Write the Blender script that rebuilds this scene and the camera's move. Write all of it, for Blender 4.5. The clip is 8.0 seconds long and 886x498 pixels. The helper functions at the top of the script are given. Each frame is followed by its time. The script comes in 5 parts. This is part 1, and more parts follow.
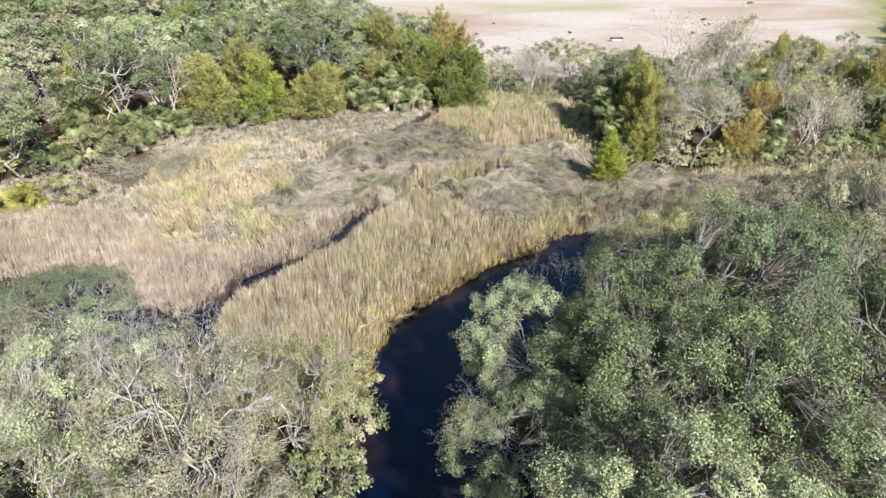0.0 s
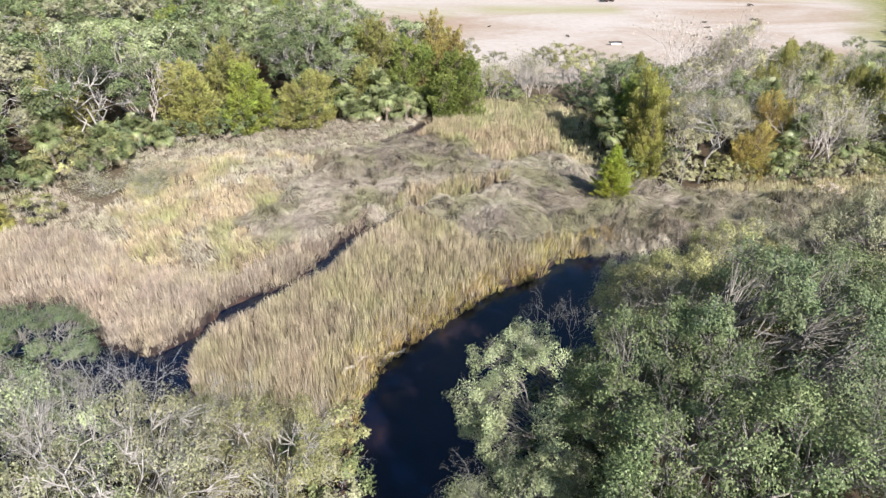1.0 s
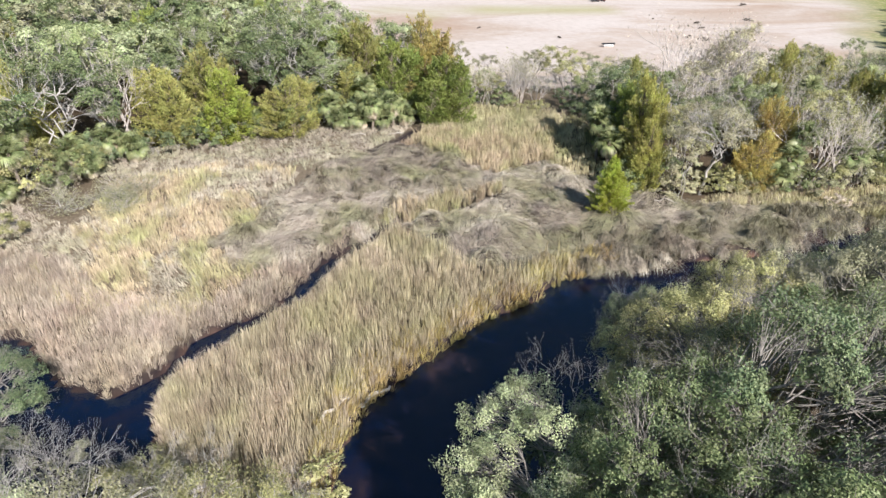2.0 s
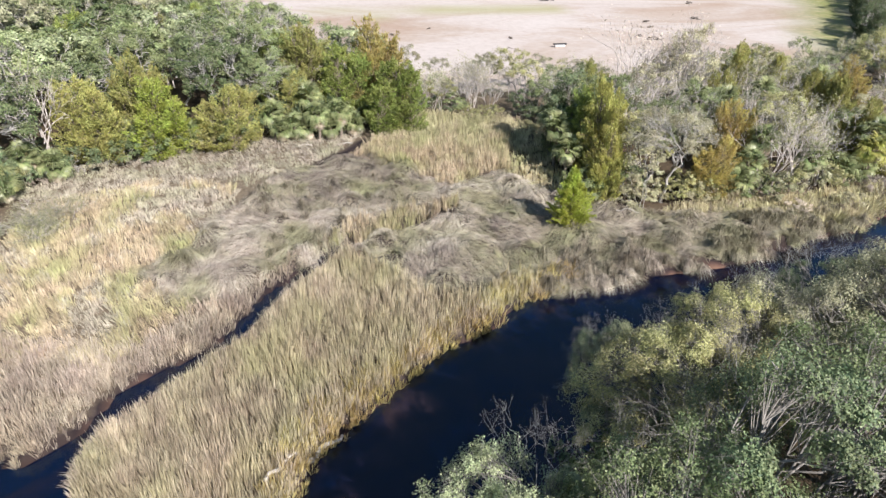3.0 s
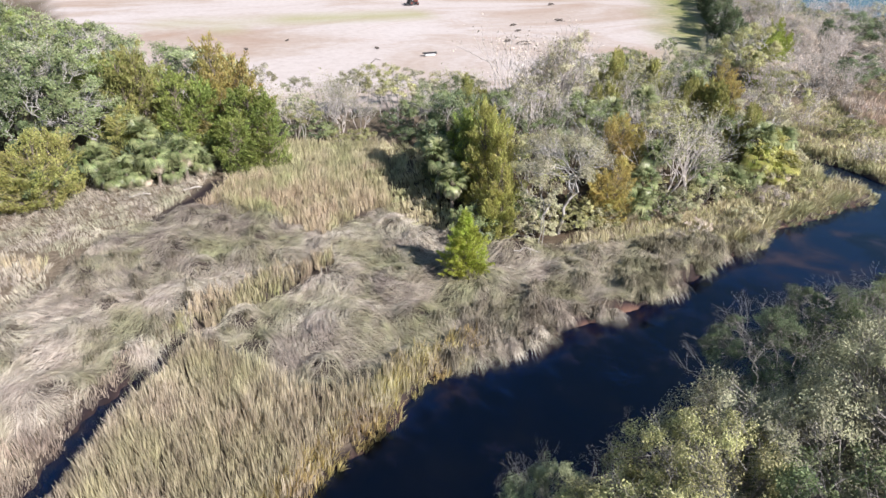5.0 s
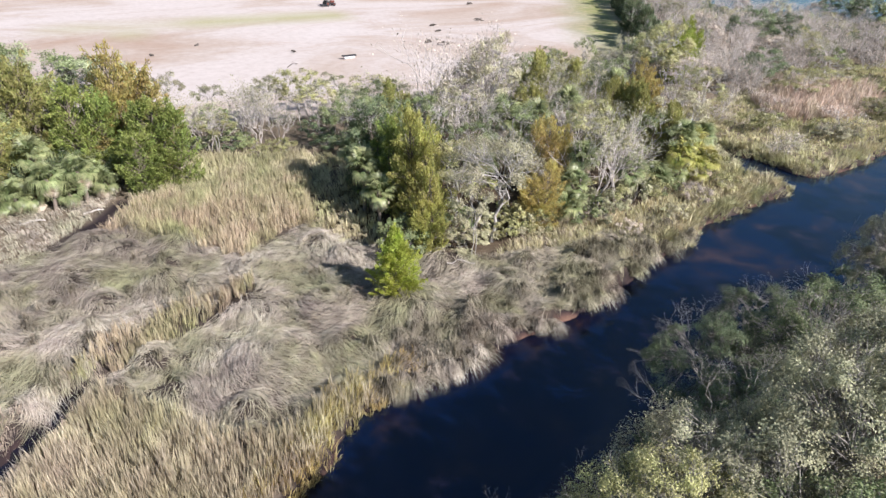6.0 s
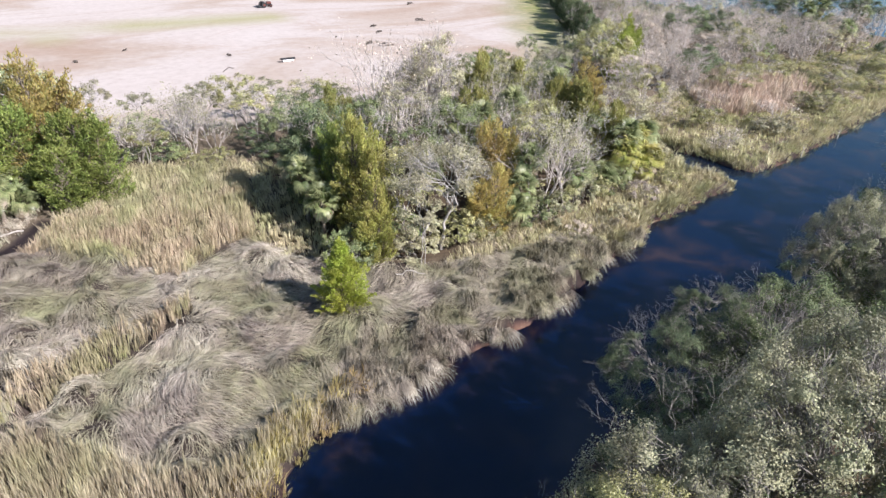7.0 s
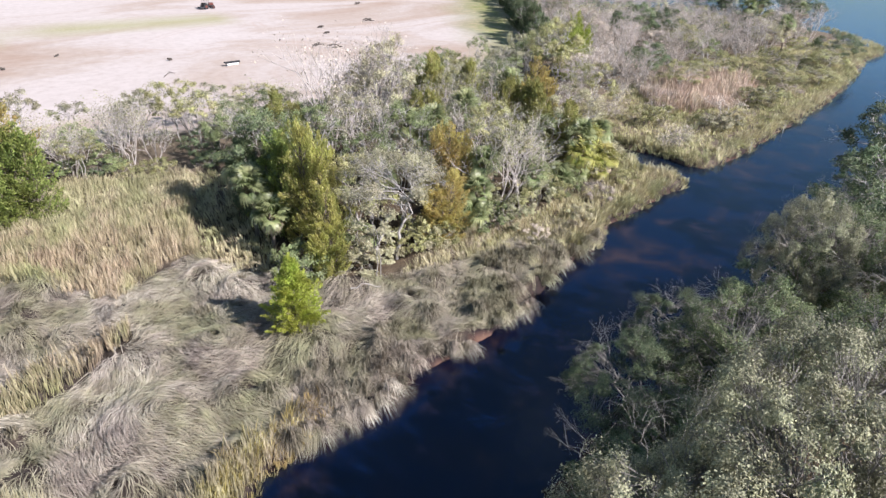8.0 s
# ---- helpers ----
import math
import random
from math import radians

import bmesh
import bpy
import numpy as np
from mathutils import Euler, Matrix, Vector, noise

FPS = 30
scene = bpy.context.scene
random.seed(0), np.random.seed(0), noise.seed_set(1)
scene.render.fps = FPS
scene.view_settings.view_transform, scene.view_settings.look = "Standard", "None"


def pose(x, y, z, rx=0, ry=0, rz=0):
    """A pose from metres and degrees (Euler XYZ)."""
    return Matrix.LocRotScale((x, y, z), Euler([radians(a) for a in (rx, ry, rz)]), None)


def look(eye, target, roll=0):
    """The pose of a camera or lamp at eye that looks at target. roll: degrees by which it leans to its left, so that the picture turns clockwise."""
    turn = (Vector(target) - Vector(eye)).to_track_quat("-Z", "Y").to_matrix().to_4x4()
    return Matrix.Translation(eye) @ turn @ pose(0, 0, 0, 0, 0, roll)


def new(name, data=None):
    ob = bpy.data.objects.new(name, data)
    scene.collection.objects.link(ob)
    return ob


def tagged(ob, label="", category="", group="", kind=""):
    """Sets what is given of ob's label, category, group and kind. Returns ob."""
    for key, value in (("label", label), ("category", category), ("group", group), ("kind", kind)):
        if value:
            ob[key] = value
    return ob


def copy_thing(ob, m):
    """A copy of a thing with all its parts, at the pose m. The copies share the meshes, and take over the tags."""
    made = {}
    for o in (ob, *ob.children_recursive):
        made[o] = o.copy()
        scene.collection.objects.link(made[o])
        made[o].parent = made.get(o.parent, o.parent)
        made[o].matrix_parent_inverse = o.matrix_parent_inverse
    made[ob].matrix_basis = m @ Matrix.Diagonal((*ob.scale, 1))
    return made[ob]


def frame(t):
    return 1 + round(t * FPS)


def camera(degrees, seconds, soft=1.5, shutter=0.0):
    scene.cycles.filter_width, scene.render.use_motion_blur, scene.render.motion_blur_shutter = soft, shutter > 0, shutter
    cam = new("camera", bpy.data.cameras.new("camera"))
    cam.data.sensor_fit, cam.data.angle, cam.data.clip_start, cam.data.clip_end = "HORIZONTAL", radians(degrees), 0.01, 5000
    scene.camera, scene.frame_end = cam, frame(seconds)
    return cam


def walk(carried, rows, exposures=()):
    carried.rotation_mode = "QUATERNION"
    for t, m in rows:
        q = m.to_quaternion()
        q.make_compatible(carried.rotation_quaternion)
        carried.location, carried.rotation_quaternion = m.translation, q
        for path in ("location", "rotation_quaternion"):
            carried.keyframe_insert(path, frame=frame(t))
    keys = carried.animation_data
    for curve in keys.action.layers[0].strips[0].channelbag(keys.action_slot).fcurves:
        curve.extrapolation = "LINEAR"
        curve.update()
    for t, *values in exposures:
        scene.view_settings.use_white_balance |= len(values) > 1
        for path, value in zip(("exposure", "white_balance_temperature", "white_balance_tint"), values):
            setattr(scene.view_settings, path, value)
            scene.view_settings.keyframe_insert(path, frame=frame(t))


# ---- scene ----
cam = camera(71.0, 8.0, 1.4)
PATH = [
    (0, (0.142, 1.187, 26.18), (0.142, 2.934, 25.207), 0.0),
    (0.5, (0.19, 3.363, 26.209), (0.19, 5.111, 25.238), 0.1),
    (1, (0.284, 5.452, 26.239), (0.298, 7.199, 25.265), 0.1),
    (1.2, (0.319, 6.254, 26.243), (0.334, 8.0, 25.267), 0.1),
    (2.3, (0.678, 10.437, 26.245), (0.758, 12.179, 25.266), 0.2),
    (2.5, (0.761, 11.214, 26.243), (0.878, 12.953, 25.263), 0.3),
    (3, (0.944, 13.171, 26.21), (1.122, 14.904, 25.228), 0.4),
    (3.2, (1.083, 14.076, 26.21), (1.262, 15.809, 25.228), 0.3),
    (3.5, (1.383, 15.613, 26.209), (1.686, 17.329, 25.228), 0.4),
    (4, (1.884, 18.267, 26.16), (2.221, 19.978, 25.179), 0.4),
    (4.2, (2.139, 19.269, 26.139), (2.546, 20.965, 25.16), 0.5),
    (5.3, (3.44, 23.596, 26.045), (3.974, 25.258, 25.069), 0.7),
    (5.5, (3.662, 24.129, 26.041), (4.199, 25.789, 25.064), 0.9),
    (5.7, (3.862, 24.557, 26.024), (4.47, 26.194, 25.049), 1.1),
    (6, (4.093, 25.076, 25.983), (4.829, 26.66, 25.008), 1.1),
    (6.5, (4.579, 25.853, 25.92), (5.403, 27.393, 24.946), 1.3),
    (7, (5.016, 26.56, 25.941), (5.892, 28.071, 24.967), 1.3),
    (7.2, (5.21, 26.847, 25.944), (6.171, 28.307, 24.972), 1.5),
    (7.5, (5.484, 27.296, 25.945), (6.477, 28.734, 24.972), 1.5),
    (8, (6.051, 27.987, 25.923), (7.041, 29.426, 24.948), 1.4),
]
walk(cam, [(t, look(eye, target, roll)) for t, eye, target, roll in PATH],
     [(0.0, 1.0, 6340, 14), (4.0, 0.98, 6220, 17), (8.0, 1.0, 6060, 20)])


# ---- light ----
SUN_AZ, SUN_EL = 150.0, 37.0
world = bpy.data.worlds.new("sky")
scene.world = world
world.use_nodes = True
wt = world.node_tree
sky = wt.nodes.new("ShaderNodeTexSky")
sky.sky_type, sky.sun_disc = "NISHITA", False
sky.air_density, sky.dust_density, sky.ozone_density = 1.7, 0.2, 4.0
sky.sun_elevation, sky.sun_rotation = radians(SUN_EL), radians(SUN_AZ)
# thin fair-weather cloud over the blue
wc = wt.nodes.new("ShaderNodeTexCoord")
wn = wt.nodes.new("ShaderNodeTexNoise")
wn.inputs["Scale"].default_value, wn.inputs["Detail"].default_value, wn.inputs["Distortion"].default_value = 9.0, 6.0, 0.8
wr = wt.nodes.new("ShaderNodeValToRGB")
wr.color_ramp.elements[0].position, wr.color_ramp.elements[1].position = 0.58, 0.92
wm = wt.nodes.new("ShaderNodeMix")
wm.data_type = "RGBA"
wm.inputs[7].default_value = (6.0, 6.2, 6.6, 1)
wt.links.new(wc.outputs["Generated"], wn.inputs["Vector"])
wt.links.new(wn.outputs[0], wr.inputs[0])
wt.links.new(wr.outputs[0], wm.inputs[0])
wt.links.new(sky.outputs[0], wm.inputs[6])
wt.links.new(wm.outputs[2], wt.nodes["Background"].inputs[0])
wt.nodes["Background"].inputs[1].default_value = 0.055
sun_dir = Vector((math.sin(radians(SUN_AZ)) * math.cos(radians(SUN_EL)), math.cos(radians(SUN_AZ)) * math.cos(radians(SUN_EL)), math.sin(radians(SUN_EL))))
sun = new("sun", bpy.data.lights.new("sun", "SUN"))
sun.data.energy, sun.data.angle, sun.data.color = 5.0, radians(0.5), (1.0, 0.96, 0.90)
sun.matrix_world = look(sun_dir * 200, (0, 0, 0))


# ---- materials ----
def nodes_of(name):
    m = bpy.data.materials.new(name)
    m.use_nodes = True
    return m, m.node_tree.nodes, m.node_tree.links, m.node_tree.nodes["Principled BSDF"]


def ramp(n, stops):
    r = n.new("ShaderNodeValToRGB")
    while len(r.color_ramp.elements) < len(stops):
        r.color_ramp.elements.new(0.5)
    for e, (p, c) in zip(r.color_ramp.elements, stops):
        e.position, e.color = p, (*c, 1)
    return r


def noise_tex(n, l, scale, detail=4.0, rough=0.55, coords=None):
    t = n.new("ShaderNodeTexNoise")
    t.inputs["Scale"].default_value, t.inputs["Detail"].default_value, t.inputs["Roughness"].default_value = scale, detail, rough
    if coords:
        l.new(coords, t.inputs["Vector"])
    return t


def mixc(n, l, fac, a, b, kind="MIX"):
    m = n.new("ShaderNodeMix")
    m.data_type, m.blend_type = "RGBA", kind
    for k, v in ((0, fac), (6, a), (7, b)):
        if isinstance(v, (int, float)):
            m.inputs[k].default_value = v
        elif isinstance(v, tuple):
            m.inputs[k].default_value = (*v, 1)
        else:
            l.new(v, m.inputs[k])
    return m.outputs[2]


def foliage(name, cols, spread=0.3, translucent=0.2, patch=0.0, patch_col=(0.3, 0.2, 0.06), rough=0.55, tone=False):
    """Leaves and blades: each one its own shade, each plant its own cast, patches of another colour over the stand."""
    m, n, l, p = nodes_of(name)
    geo, info = n.new("ShaderNodeNewGeometry"), n.new("ShaderNodeObjectInfo")
    r = ramp(n, [(i / (len(cols) - 1), c) for i, c in enumerate(cols)])
    if tone:
        # blades of one tuft share a shade
        at = n.new("ShaderNodeAttribute")
        at.attribute_name = "tone"
        both = n.new("ShaderNodeMix")
        both.inputs[0].default_value = 0.28
        l.new(at.outputs["Fac"], both.inputs[2]), l.new(geo.outputs["Random Per Island"], both.inputs[3])
        l.new(both.outputs[0], r.inputs[0])
    else:
        l.new(geo.outputs["Random Per Island"], r.inputs[0])
    col = r.outputs[0]
    big = noise_tex(n, l, 0.22 if patch else 0.6, 5.0, 0.6, geo.outputs["Position"])
    if patch:
        rr = ramp(n, [(0.45, (0, 0, 0)), (0.62, (patch,) * 3)])
        l.new(big.outputs[0], rr.inputs[0])
        col = mixc(n, l, rr.outputs[0], col, patch_col)
    hsv = n.new("ShaderNodeHueSaturation")
    l.new(col, hsv.inputs["Color"])
    mr = n.new("ShaderNodeMapRange")
    mr.inputs[3].default_value, mr.inputs[4].default_value = 1 - spread, 1 + spread
    l.new(info.outputs["Random"], mr.inputs[0])
    mid = noise_tex(n, l, 0.9, 3.0, 0.6, geo.outputs["Position"])
    mr2 = n.new("ShaderNodeMapRange")
    mr2.inputs[1].default_value, mr2.inputs[2].default_value, mr2.inputs[3].default_value, mr2.inputs[4].default_value = 0.3, 0.7, 0.66, 1.34
    l.new(mid.outputs[0], mr2.inputs[0])
    mu = n.new("ShaderNodeMath")
    mu.operation = "MULTIPLY"
    l.new(mr.outputs[0], mu.inputs[0]), l.new(mr2.outputs[0], mu.inputs[1])
    l.new(mu.outputs[0], hsv.inputs["Value"])
    mh = n.new("ShaderNodeMapRange")
    mh.inputs[1].default_value, mh.inputs[2].default_value = 0.3, 0.7
    mh.inputs[3].default_value, mh.inputs[4].default_value = 0.482, 0.518
    l.new(noise_tex(n, l, 0.45, 3.0, 0.6, geo.outputs["Position"]).outputs[0], mh.inputs[0]), l.new(mh.outputs[0], hsv.inputs["Hue"])
    l.new(hsv.outputs[0], p.inputs["Base Color"])
    p.inputs["Roughness"].default_value = rough
    p.inputs["Specular IOR Level"].default_value = 0.3
    tr = n.new("ShaderNodeBsdfTranslucent")
    l.new(hsv.outputs[0], tr.inputs[0])
    mix = n.new("ShaderNodeMixShader")
    mix.inputs[0].default_value = translucent
    l.new(p.outputs[0], mix.inputs[1]), l.new(tr.outputs[0], mix.inputs[2])
    l.new(mix.outputs[0], n["Material Output"].inputs[0])
    return m


def bark(name, a, b, scale=6.0):
    m, n, l, p = nodes_of(name)
    tc = n.new("ShaderNodeTexCoord")
    t = noise_tex(n, l, scale, 6.0, 0.65, tc.outputs["Object"])
    r = ramp(n, [(0.3, a), (0.7, b)])
    l.new(t.outputs[0], r.inputs[0]), l.new(r.outputs[0], p.inputs["Base Color"])
    bump = n.new("ShaderNodeBump")
    bump.inputs["Strength"].default_value, bump.inputs["Distance"].default_value = 0.6, 0.03
    l.new(t.outputs[0], bump.inputs["Height"]), l.new(bump.outputs[0], p.inputs["Normal"])
    p.inputs["Roughness"].default_value = 0.9
    return m


def plain(name, col, rough=0.6, metal=0.0, var=0.25, scale=4.0):
    m, n, l, p = nodes_of(name)
    tc = n.new("ShaderNodeTexCoord")
    t = noise_tex(n, l, scale, 6.0, 0.6, tc.outputs["Object"])
    r = ramp(n, [(0.3, tuple(c * (1 - var) for c in col)), (0.7, tuple(min(1, c * (1 + var)) for c in col))])
    l.new(t.outputs[0], r.inputs[0]), l.new(r.outputs[0], p.inputs["Base Color"])
    p.inputs["Roughness"].default_value, p.inputs["Metallic"].default_value = rough, metal
    return m


OAK_LEAF = foliage("oak_leaf", [(0.125, 0.165, 0.065), (0.19, 0.23, 0.095), (0.25, 0.285, 0.125), (0.32, 0.35, 0.17)])
OAK_OLIVE = foliage("oak_leaf_olive", [(0.19, 0.195, 0.075), (0.29, 0.285, 0.115), (0.375, 0.36, 0.16), (0.45, 0.425, 0.22)])
# oak leaf darkened to put the near crowns' self-shade into the colour
OAK_NEAR_DIM = foliage("oak_leaf_near_dim", [(0.06, 0.085, 0.035), (0.105, 0.14, 0.055), (0.16, 0.195, 0.085), (0.23, 0.265, 0.125)], 0.25, 0.15)
OAK_ASH = foliage("oak_leaf_ash", [(0.20, 0.20, 0.115), (0.27, 0.27, 0.155), (0.34, 0.335, 0.20), (0.41, 0.395, 0.25)], 0.15, 0.15)
OAK_SAGE = foliage("oak_leaf_sage", [(0.19, 0.23, 0.11), (0.28, 0.32, 0.16), (0.37, 0.41, 0.22), (0.46, 0.49, 0.29)], 0.2, 0.15)
OAK_GREY = foliage("oak_leaf_grey", [(0.245, 0.23, 0.13), (0.325, 0.305, 0.18), (0.40, 0.375, 0.23), (0.47, 0.44, 0.29)])
# dark green oak, deepened to carry the near canopy's shadowed side
OAK_DARK = foliage("oak_leaf_dark", [(0.06, 0.09, 0.045), (0.10, 0.135, 0.065), (0.145, 0.18, 0.085), (0.20, 0.23, 0.12)])
CEDAR_GREEN = foliage("cedar_green", [(0.13, 0.175, 0.045), (0.22, 0.27, 0.065), (0.31, 0.37, 0.09), (0.39, 0.43, 0.13)], 0.2, 0.3)
CEDAR_BRIGHT = foliage("cedar_bright", [(0.28, 0.33, 0.05), (0.44, 0.49, 0.08), (0.58, 0.61, 0.14)], 0.05, 0.45)
CEDAR_LIME = foliage("cedar_lime", [(0.19, 0.235, 0.045), (0.31, 0.36, 0.065), (0.42, 0.46, 0.11)], 0.15, 0.35)
CEDAR_GOLD = foliage("cedar_gold", [(0.29, 0.30, 0.08), (0.43, 0.43, 0.12), (0.57, 0.545, 0.19), (0.48, 0.42, 0.15)], 0.1, 0.45)
CEDAR_OLIVE = foliage("cedar_olive", [(0.19, 0.20, 0.06), (0.29, 0.295, 0.09), (0.39, 0.385, 0.13), (0.36, 0.31, 0.11)], 0.2, 0.3)
CEDAR_RUST = foliage("cedar_rust", [(0.30, 0.25, 0.08), (0.46, 0.36, 0.12), (0.54, 0.43, 0.16), (0.34, 0.35, 0.12)], 0.15, 0.42)
PALM_GREEN = foliage("palm_green", [(0.11, 0.145, 0.055), (0.20, 0.24, 0.10), (0.32, 0.345, 0.165)], 0.25, 0.3, rough=0.35)
PALM_YELLOW = foliage("palm_yellow", [(0.20, 0.23, 0.05), (0.31, 0.32, 0.08), (0.42, 0.39, 0.12)], 0.2, 0.3, rough=0.4)
PALM_DEAD = foliage("palm_dead", [(0.30, 0.23, 0.15), (0.50, 0.41, 0.29), (0.64, 0.55, 0.43)], 0.2, 0.2, rough=0.8)
SHRUB_LEAF = foliage("shrub_leaf", [(0.20, 0.205, 0.10), (0.31, 0.305, 0.17), (0.42, 0.40, 0.26)])
SCRUB_LEAF = foliage("scrub_leaf", [(0.34, 0.29, 0.22), (0.48, 0.41, 0.33), (0.60, 0.52, 0.43)])
RUSH_LEAF = foliage("rush_blades", [(0.16, 0.135, 0.10), (0.335, 0.29, 0.225), (0.49, 0.43, 0.34), (0.71, 0.635, 0.52)], 0.1, 0.2, 0.75, (0.30, 0.29, 0.155), 0.7, True)
REED_LEAF = foliage("reed_blades", [(0.13, 0.105, 0.075), (0.30, 0.25, 0.175), (0.43, 0.37, 0.26), (0.50, 0.42, 0.30), (0.68, 0.60, 0.47)], 0.1, 0.2, 0.55, (0.39, 0.36, 0.19), 0.7, True)
GOLD_LEAF = foliage("gold_blades", [(0.23, 0.18, 0.11), (0.40, 0.325, 0.21), (0.52, 0.425, 0.29), (0.62, 0.53, 0.385)], 0.1, 0.2, 0.85, (0.35, 0.345, 0.165), 0.7, True)
TAN_LEAF = foliage("tan_blades", [(0.20, 0.165, 0.125), (0.38, 0.32, 0.25), (0.50, 0.425, 0.335), (0.62, 0.54, 0.44)], 0.1, 0.2, 0.6, (0.46, 0.37, 0.27), 0.7, True)
PALE_LEAF = foliage("pale_blades", [(0.22, 0.195, 0.145), (0.37, 0.325, 0.25), (0.48, 0.425, 0.335), (0.56, 0.50, 0.40)], 0.1, 0.2, 0.5, (0.34, 0.34, 0.20), 0.7, True)
BANK_LEAF = foliage("bank_blades", [(0.27, 0.24, 0.14), (0.46, 0.42, 0.24), (0.60, 0.54, 0.34), (0.50, 0.42, 0.30)], 0.1, 0.2, 0.75, (0.30, 0.30, 0.15), 0.7, True)
FAR_LEAF = foliage("far_bank_blades", [(0.31, 0.30, 0.145), (0.44, 0.42, 0.22), (0.57, 0.52, 0.31), (0.65, 0.57, 0.40)], 0.1, 0.2, 0.6, (0.22, 0.24, 0.10), 0.7, True)
STRAW_LEAF = foliage("straw_blades", [(0.24, 0.185, 0.075), (0.42, 0.335, 0.135), (0.55, 0.45, 0.205), (0.65, 0.55, 0.31)], 0.1, 0.25, 0.4, (0.36, 0.34, 0.13), 0.7, True)
PINK_LEAF = foliage("pink_blades", [(0.46, 0.35, 0.26), (0.62, 0.49, 0.38), (0.74, 0.61, 0.48)], 0.1, 0.25, 0.4, (0.42, 0.38, 0.26), 0.7, True)
# browner rush, with the shade along the bank put into its colours
RUSH_DIM = foliage("dim_rush_blades", [(0.11, 0.095, 0.065), (0.23, 0.20, 0.14), (0.36, 0.315, 0.23), (0.52, 0.46, 0.36)], 0.1, 0.2, 0.6, (0.17, 0.165, 0.085), 0.7, True)
BARK_PALE = bark("pale_bark", (0.24, 0.22, 0.19), (0.52, 0.49, 0.45))
BARK_TWIG = bark("lichen_bark", (0.13, 0.12, 0.10), (0.33, 0.305, 0.27))
BARK_BROWN = bark("brown_bark", (0.10, 0.08, 0.06), (0.28, 0.23, 0.18))
BARK_GREY = bark("grey_bark", (0.34, 0.30, 0.26), (0.62, 0.56, 0.51))
STEEL_DARK = plain("dark_steel", (0.03, 0.03, 0.032), 0.5, 0.3)
PAINT_RED = plain("red_paint", (0.11, 0.028, 0.018), 0.5)
RUBBER = plain("rubber", (0.02, 0.02, 0.02), 0.85)
PVC_WHITE = plain("white_pipe", (0.75, 0.74, 0.72), 0.5)
WOOD_GREY = bark("weathered_wood", (0.30, 0.27, 0.23), (0.60, 0.56, 0.50), 9.0)
WOOD_DARK = bark("burnt_wood", (0.03, 0.025, 0.02), (0.12, 0.10, 0.08), 5.0)


# ---- plan of the place (x east, y north, metres) ----
BANK_NORTH = [(-60, -400), (-22, -90), (-9, -30), (-6, 0), (-5.5, 8), (-5.3, 18), (-5.0, 24.5), (-4.8, 29), (-4.5, 33.4), (-3.3, 37.8), (-1.4, 40), (0.6, 42.2), (4.8, 46.1), (8.6, 49), (11, 51.2), (14.5, 52.4), (19, 53.2), (24, 54.2), (28.5, 54.8), (33, 56), (37.5, 58.3), (43, 59.6), (49.5, 62.6), (56, 63.6), (62, 64.6), (63.6, 66.2), (62.4, 69), (63.2, 73), (64.2, 77), (66.2, 77.5), (67.4, 73), (67.6, 69), (68.8, 66.6), (72, 66.2), (80, 67.6), (94.5, 70.9), (109, 73.8), (125, 78.5), (148, 86.2), (161, 88.2), (167, 94), (173, 104), (185, 121), (187, 134), (172, 147), (160, 156), (157, 170), (165, 200), (200, 260), (300, 420), (900, 1500)]
BANK_SOUTH = [(900, -300), (230, 20), (165, 62), (140, 66), (110, 61), (85, 55.5), (65, 49.5), (52, 46.5), (40, 45.5), (28, 44), (19, 41), (12, 37), (7, 32), (5, 25), (4, 16), (4, 8), (4, -2), (2, -32), (-8, -90), (-40, -400)]
CREEK = [(-3, 60.6), (-4.2, 60.2), (-8.8, 53.4), (-10.9, 47.6), (-15.4, 44.3), (-16.6, 41), (-19, 38.2), (-22.6, 39.8), (-28, 44.5), (-34, 43), (-30, 33), (-22, 28.5), (-15.2, 29.5), (-14.2, 33.6), (-16.2, 36.6), (-15.4, 39.8), (-12.2, 43.8), (-9.4, 47.8), (-6.9, 53.2), (-3.1, 58.8)]
FIELD = [(-70, 300), (-46, 230), (-28, 160), (-10, 122), (4, 110), (40, 106), (70, 112), (90, 122), (137, 188), (175, 240), (200, 300)]
FIELD_GREEN = [(82, 119), (90, 122), (137, 188), (175, 240), (150, 240), (121, 194), (97, 152)]
WOODS = [(-44, 48), (-38, 66), (-33, 77.5), (-25, 82.5), (-13, 86.5), (-2, 91), (6, 98), (1, 107), (-14, 122), (-32, 158), (-50, 230), (-190, 230), (-170, 48)]
ISLAND = [(15.5, 78), (16, 71), (19, 67.5), (25, 65), (34, 67.2), (48, 67.8), (57, 69.5), (63, 74), (62, 86), (60, 100), (28, 97), (20, 90)]
NEEDLE = [(-18, 56), (-14, 65), (-10, 76), (-4, 81), (0, 80.5), (8, 72), (13, 76), (16, 71), (20, 66.5), (27, 63.5), (38, 63), (40, 60), (36, 57.8), (30, 55.3), (24, 54.6), (16, 53), (13, 53.2), (8, 52), (5.5, 51.2), (3.5, 52.8), (0.6, 55.5), (-2.5, 60.2), (-7, 57), (-11.6, 52.6)]
UPPER_REED = [(-3, 81), (7, 97), (18, 94), (16, 84), (14.2, 75), (12, 76), (8, 71)]
SHADY = [(14.2, 75), (16, 84), (18, 94), (22, 92), (21, 80), (19, 69), (16, 70)]
GOLD = [(-32, 54), (-32, 71), (-22, 76), (-14, 74), (-14, 65), (-18.5, 56), (-12, 52), (-17, 46), (-27, 47)]
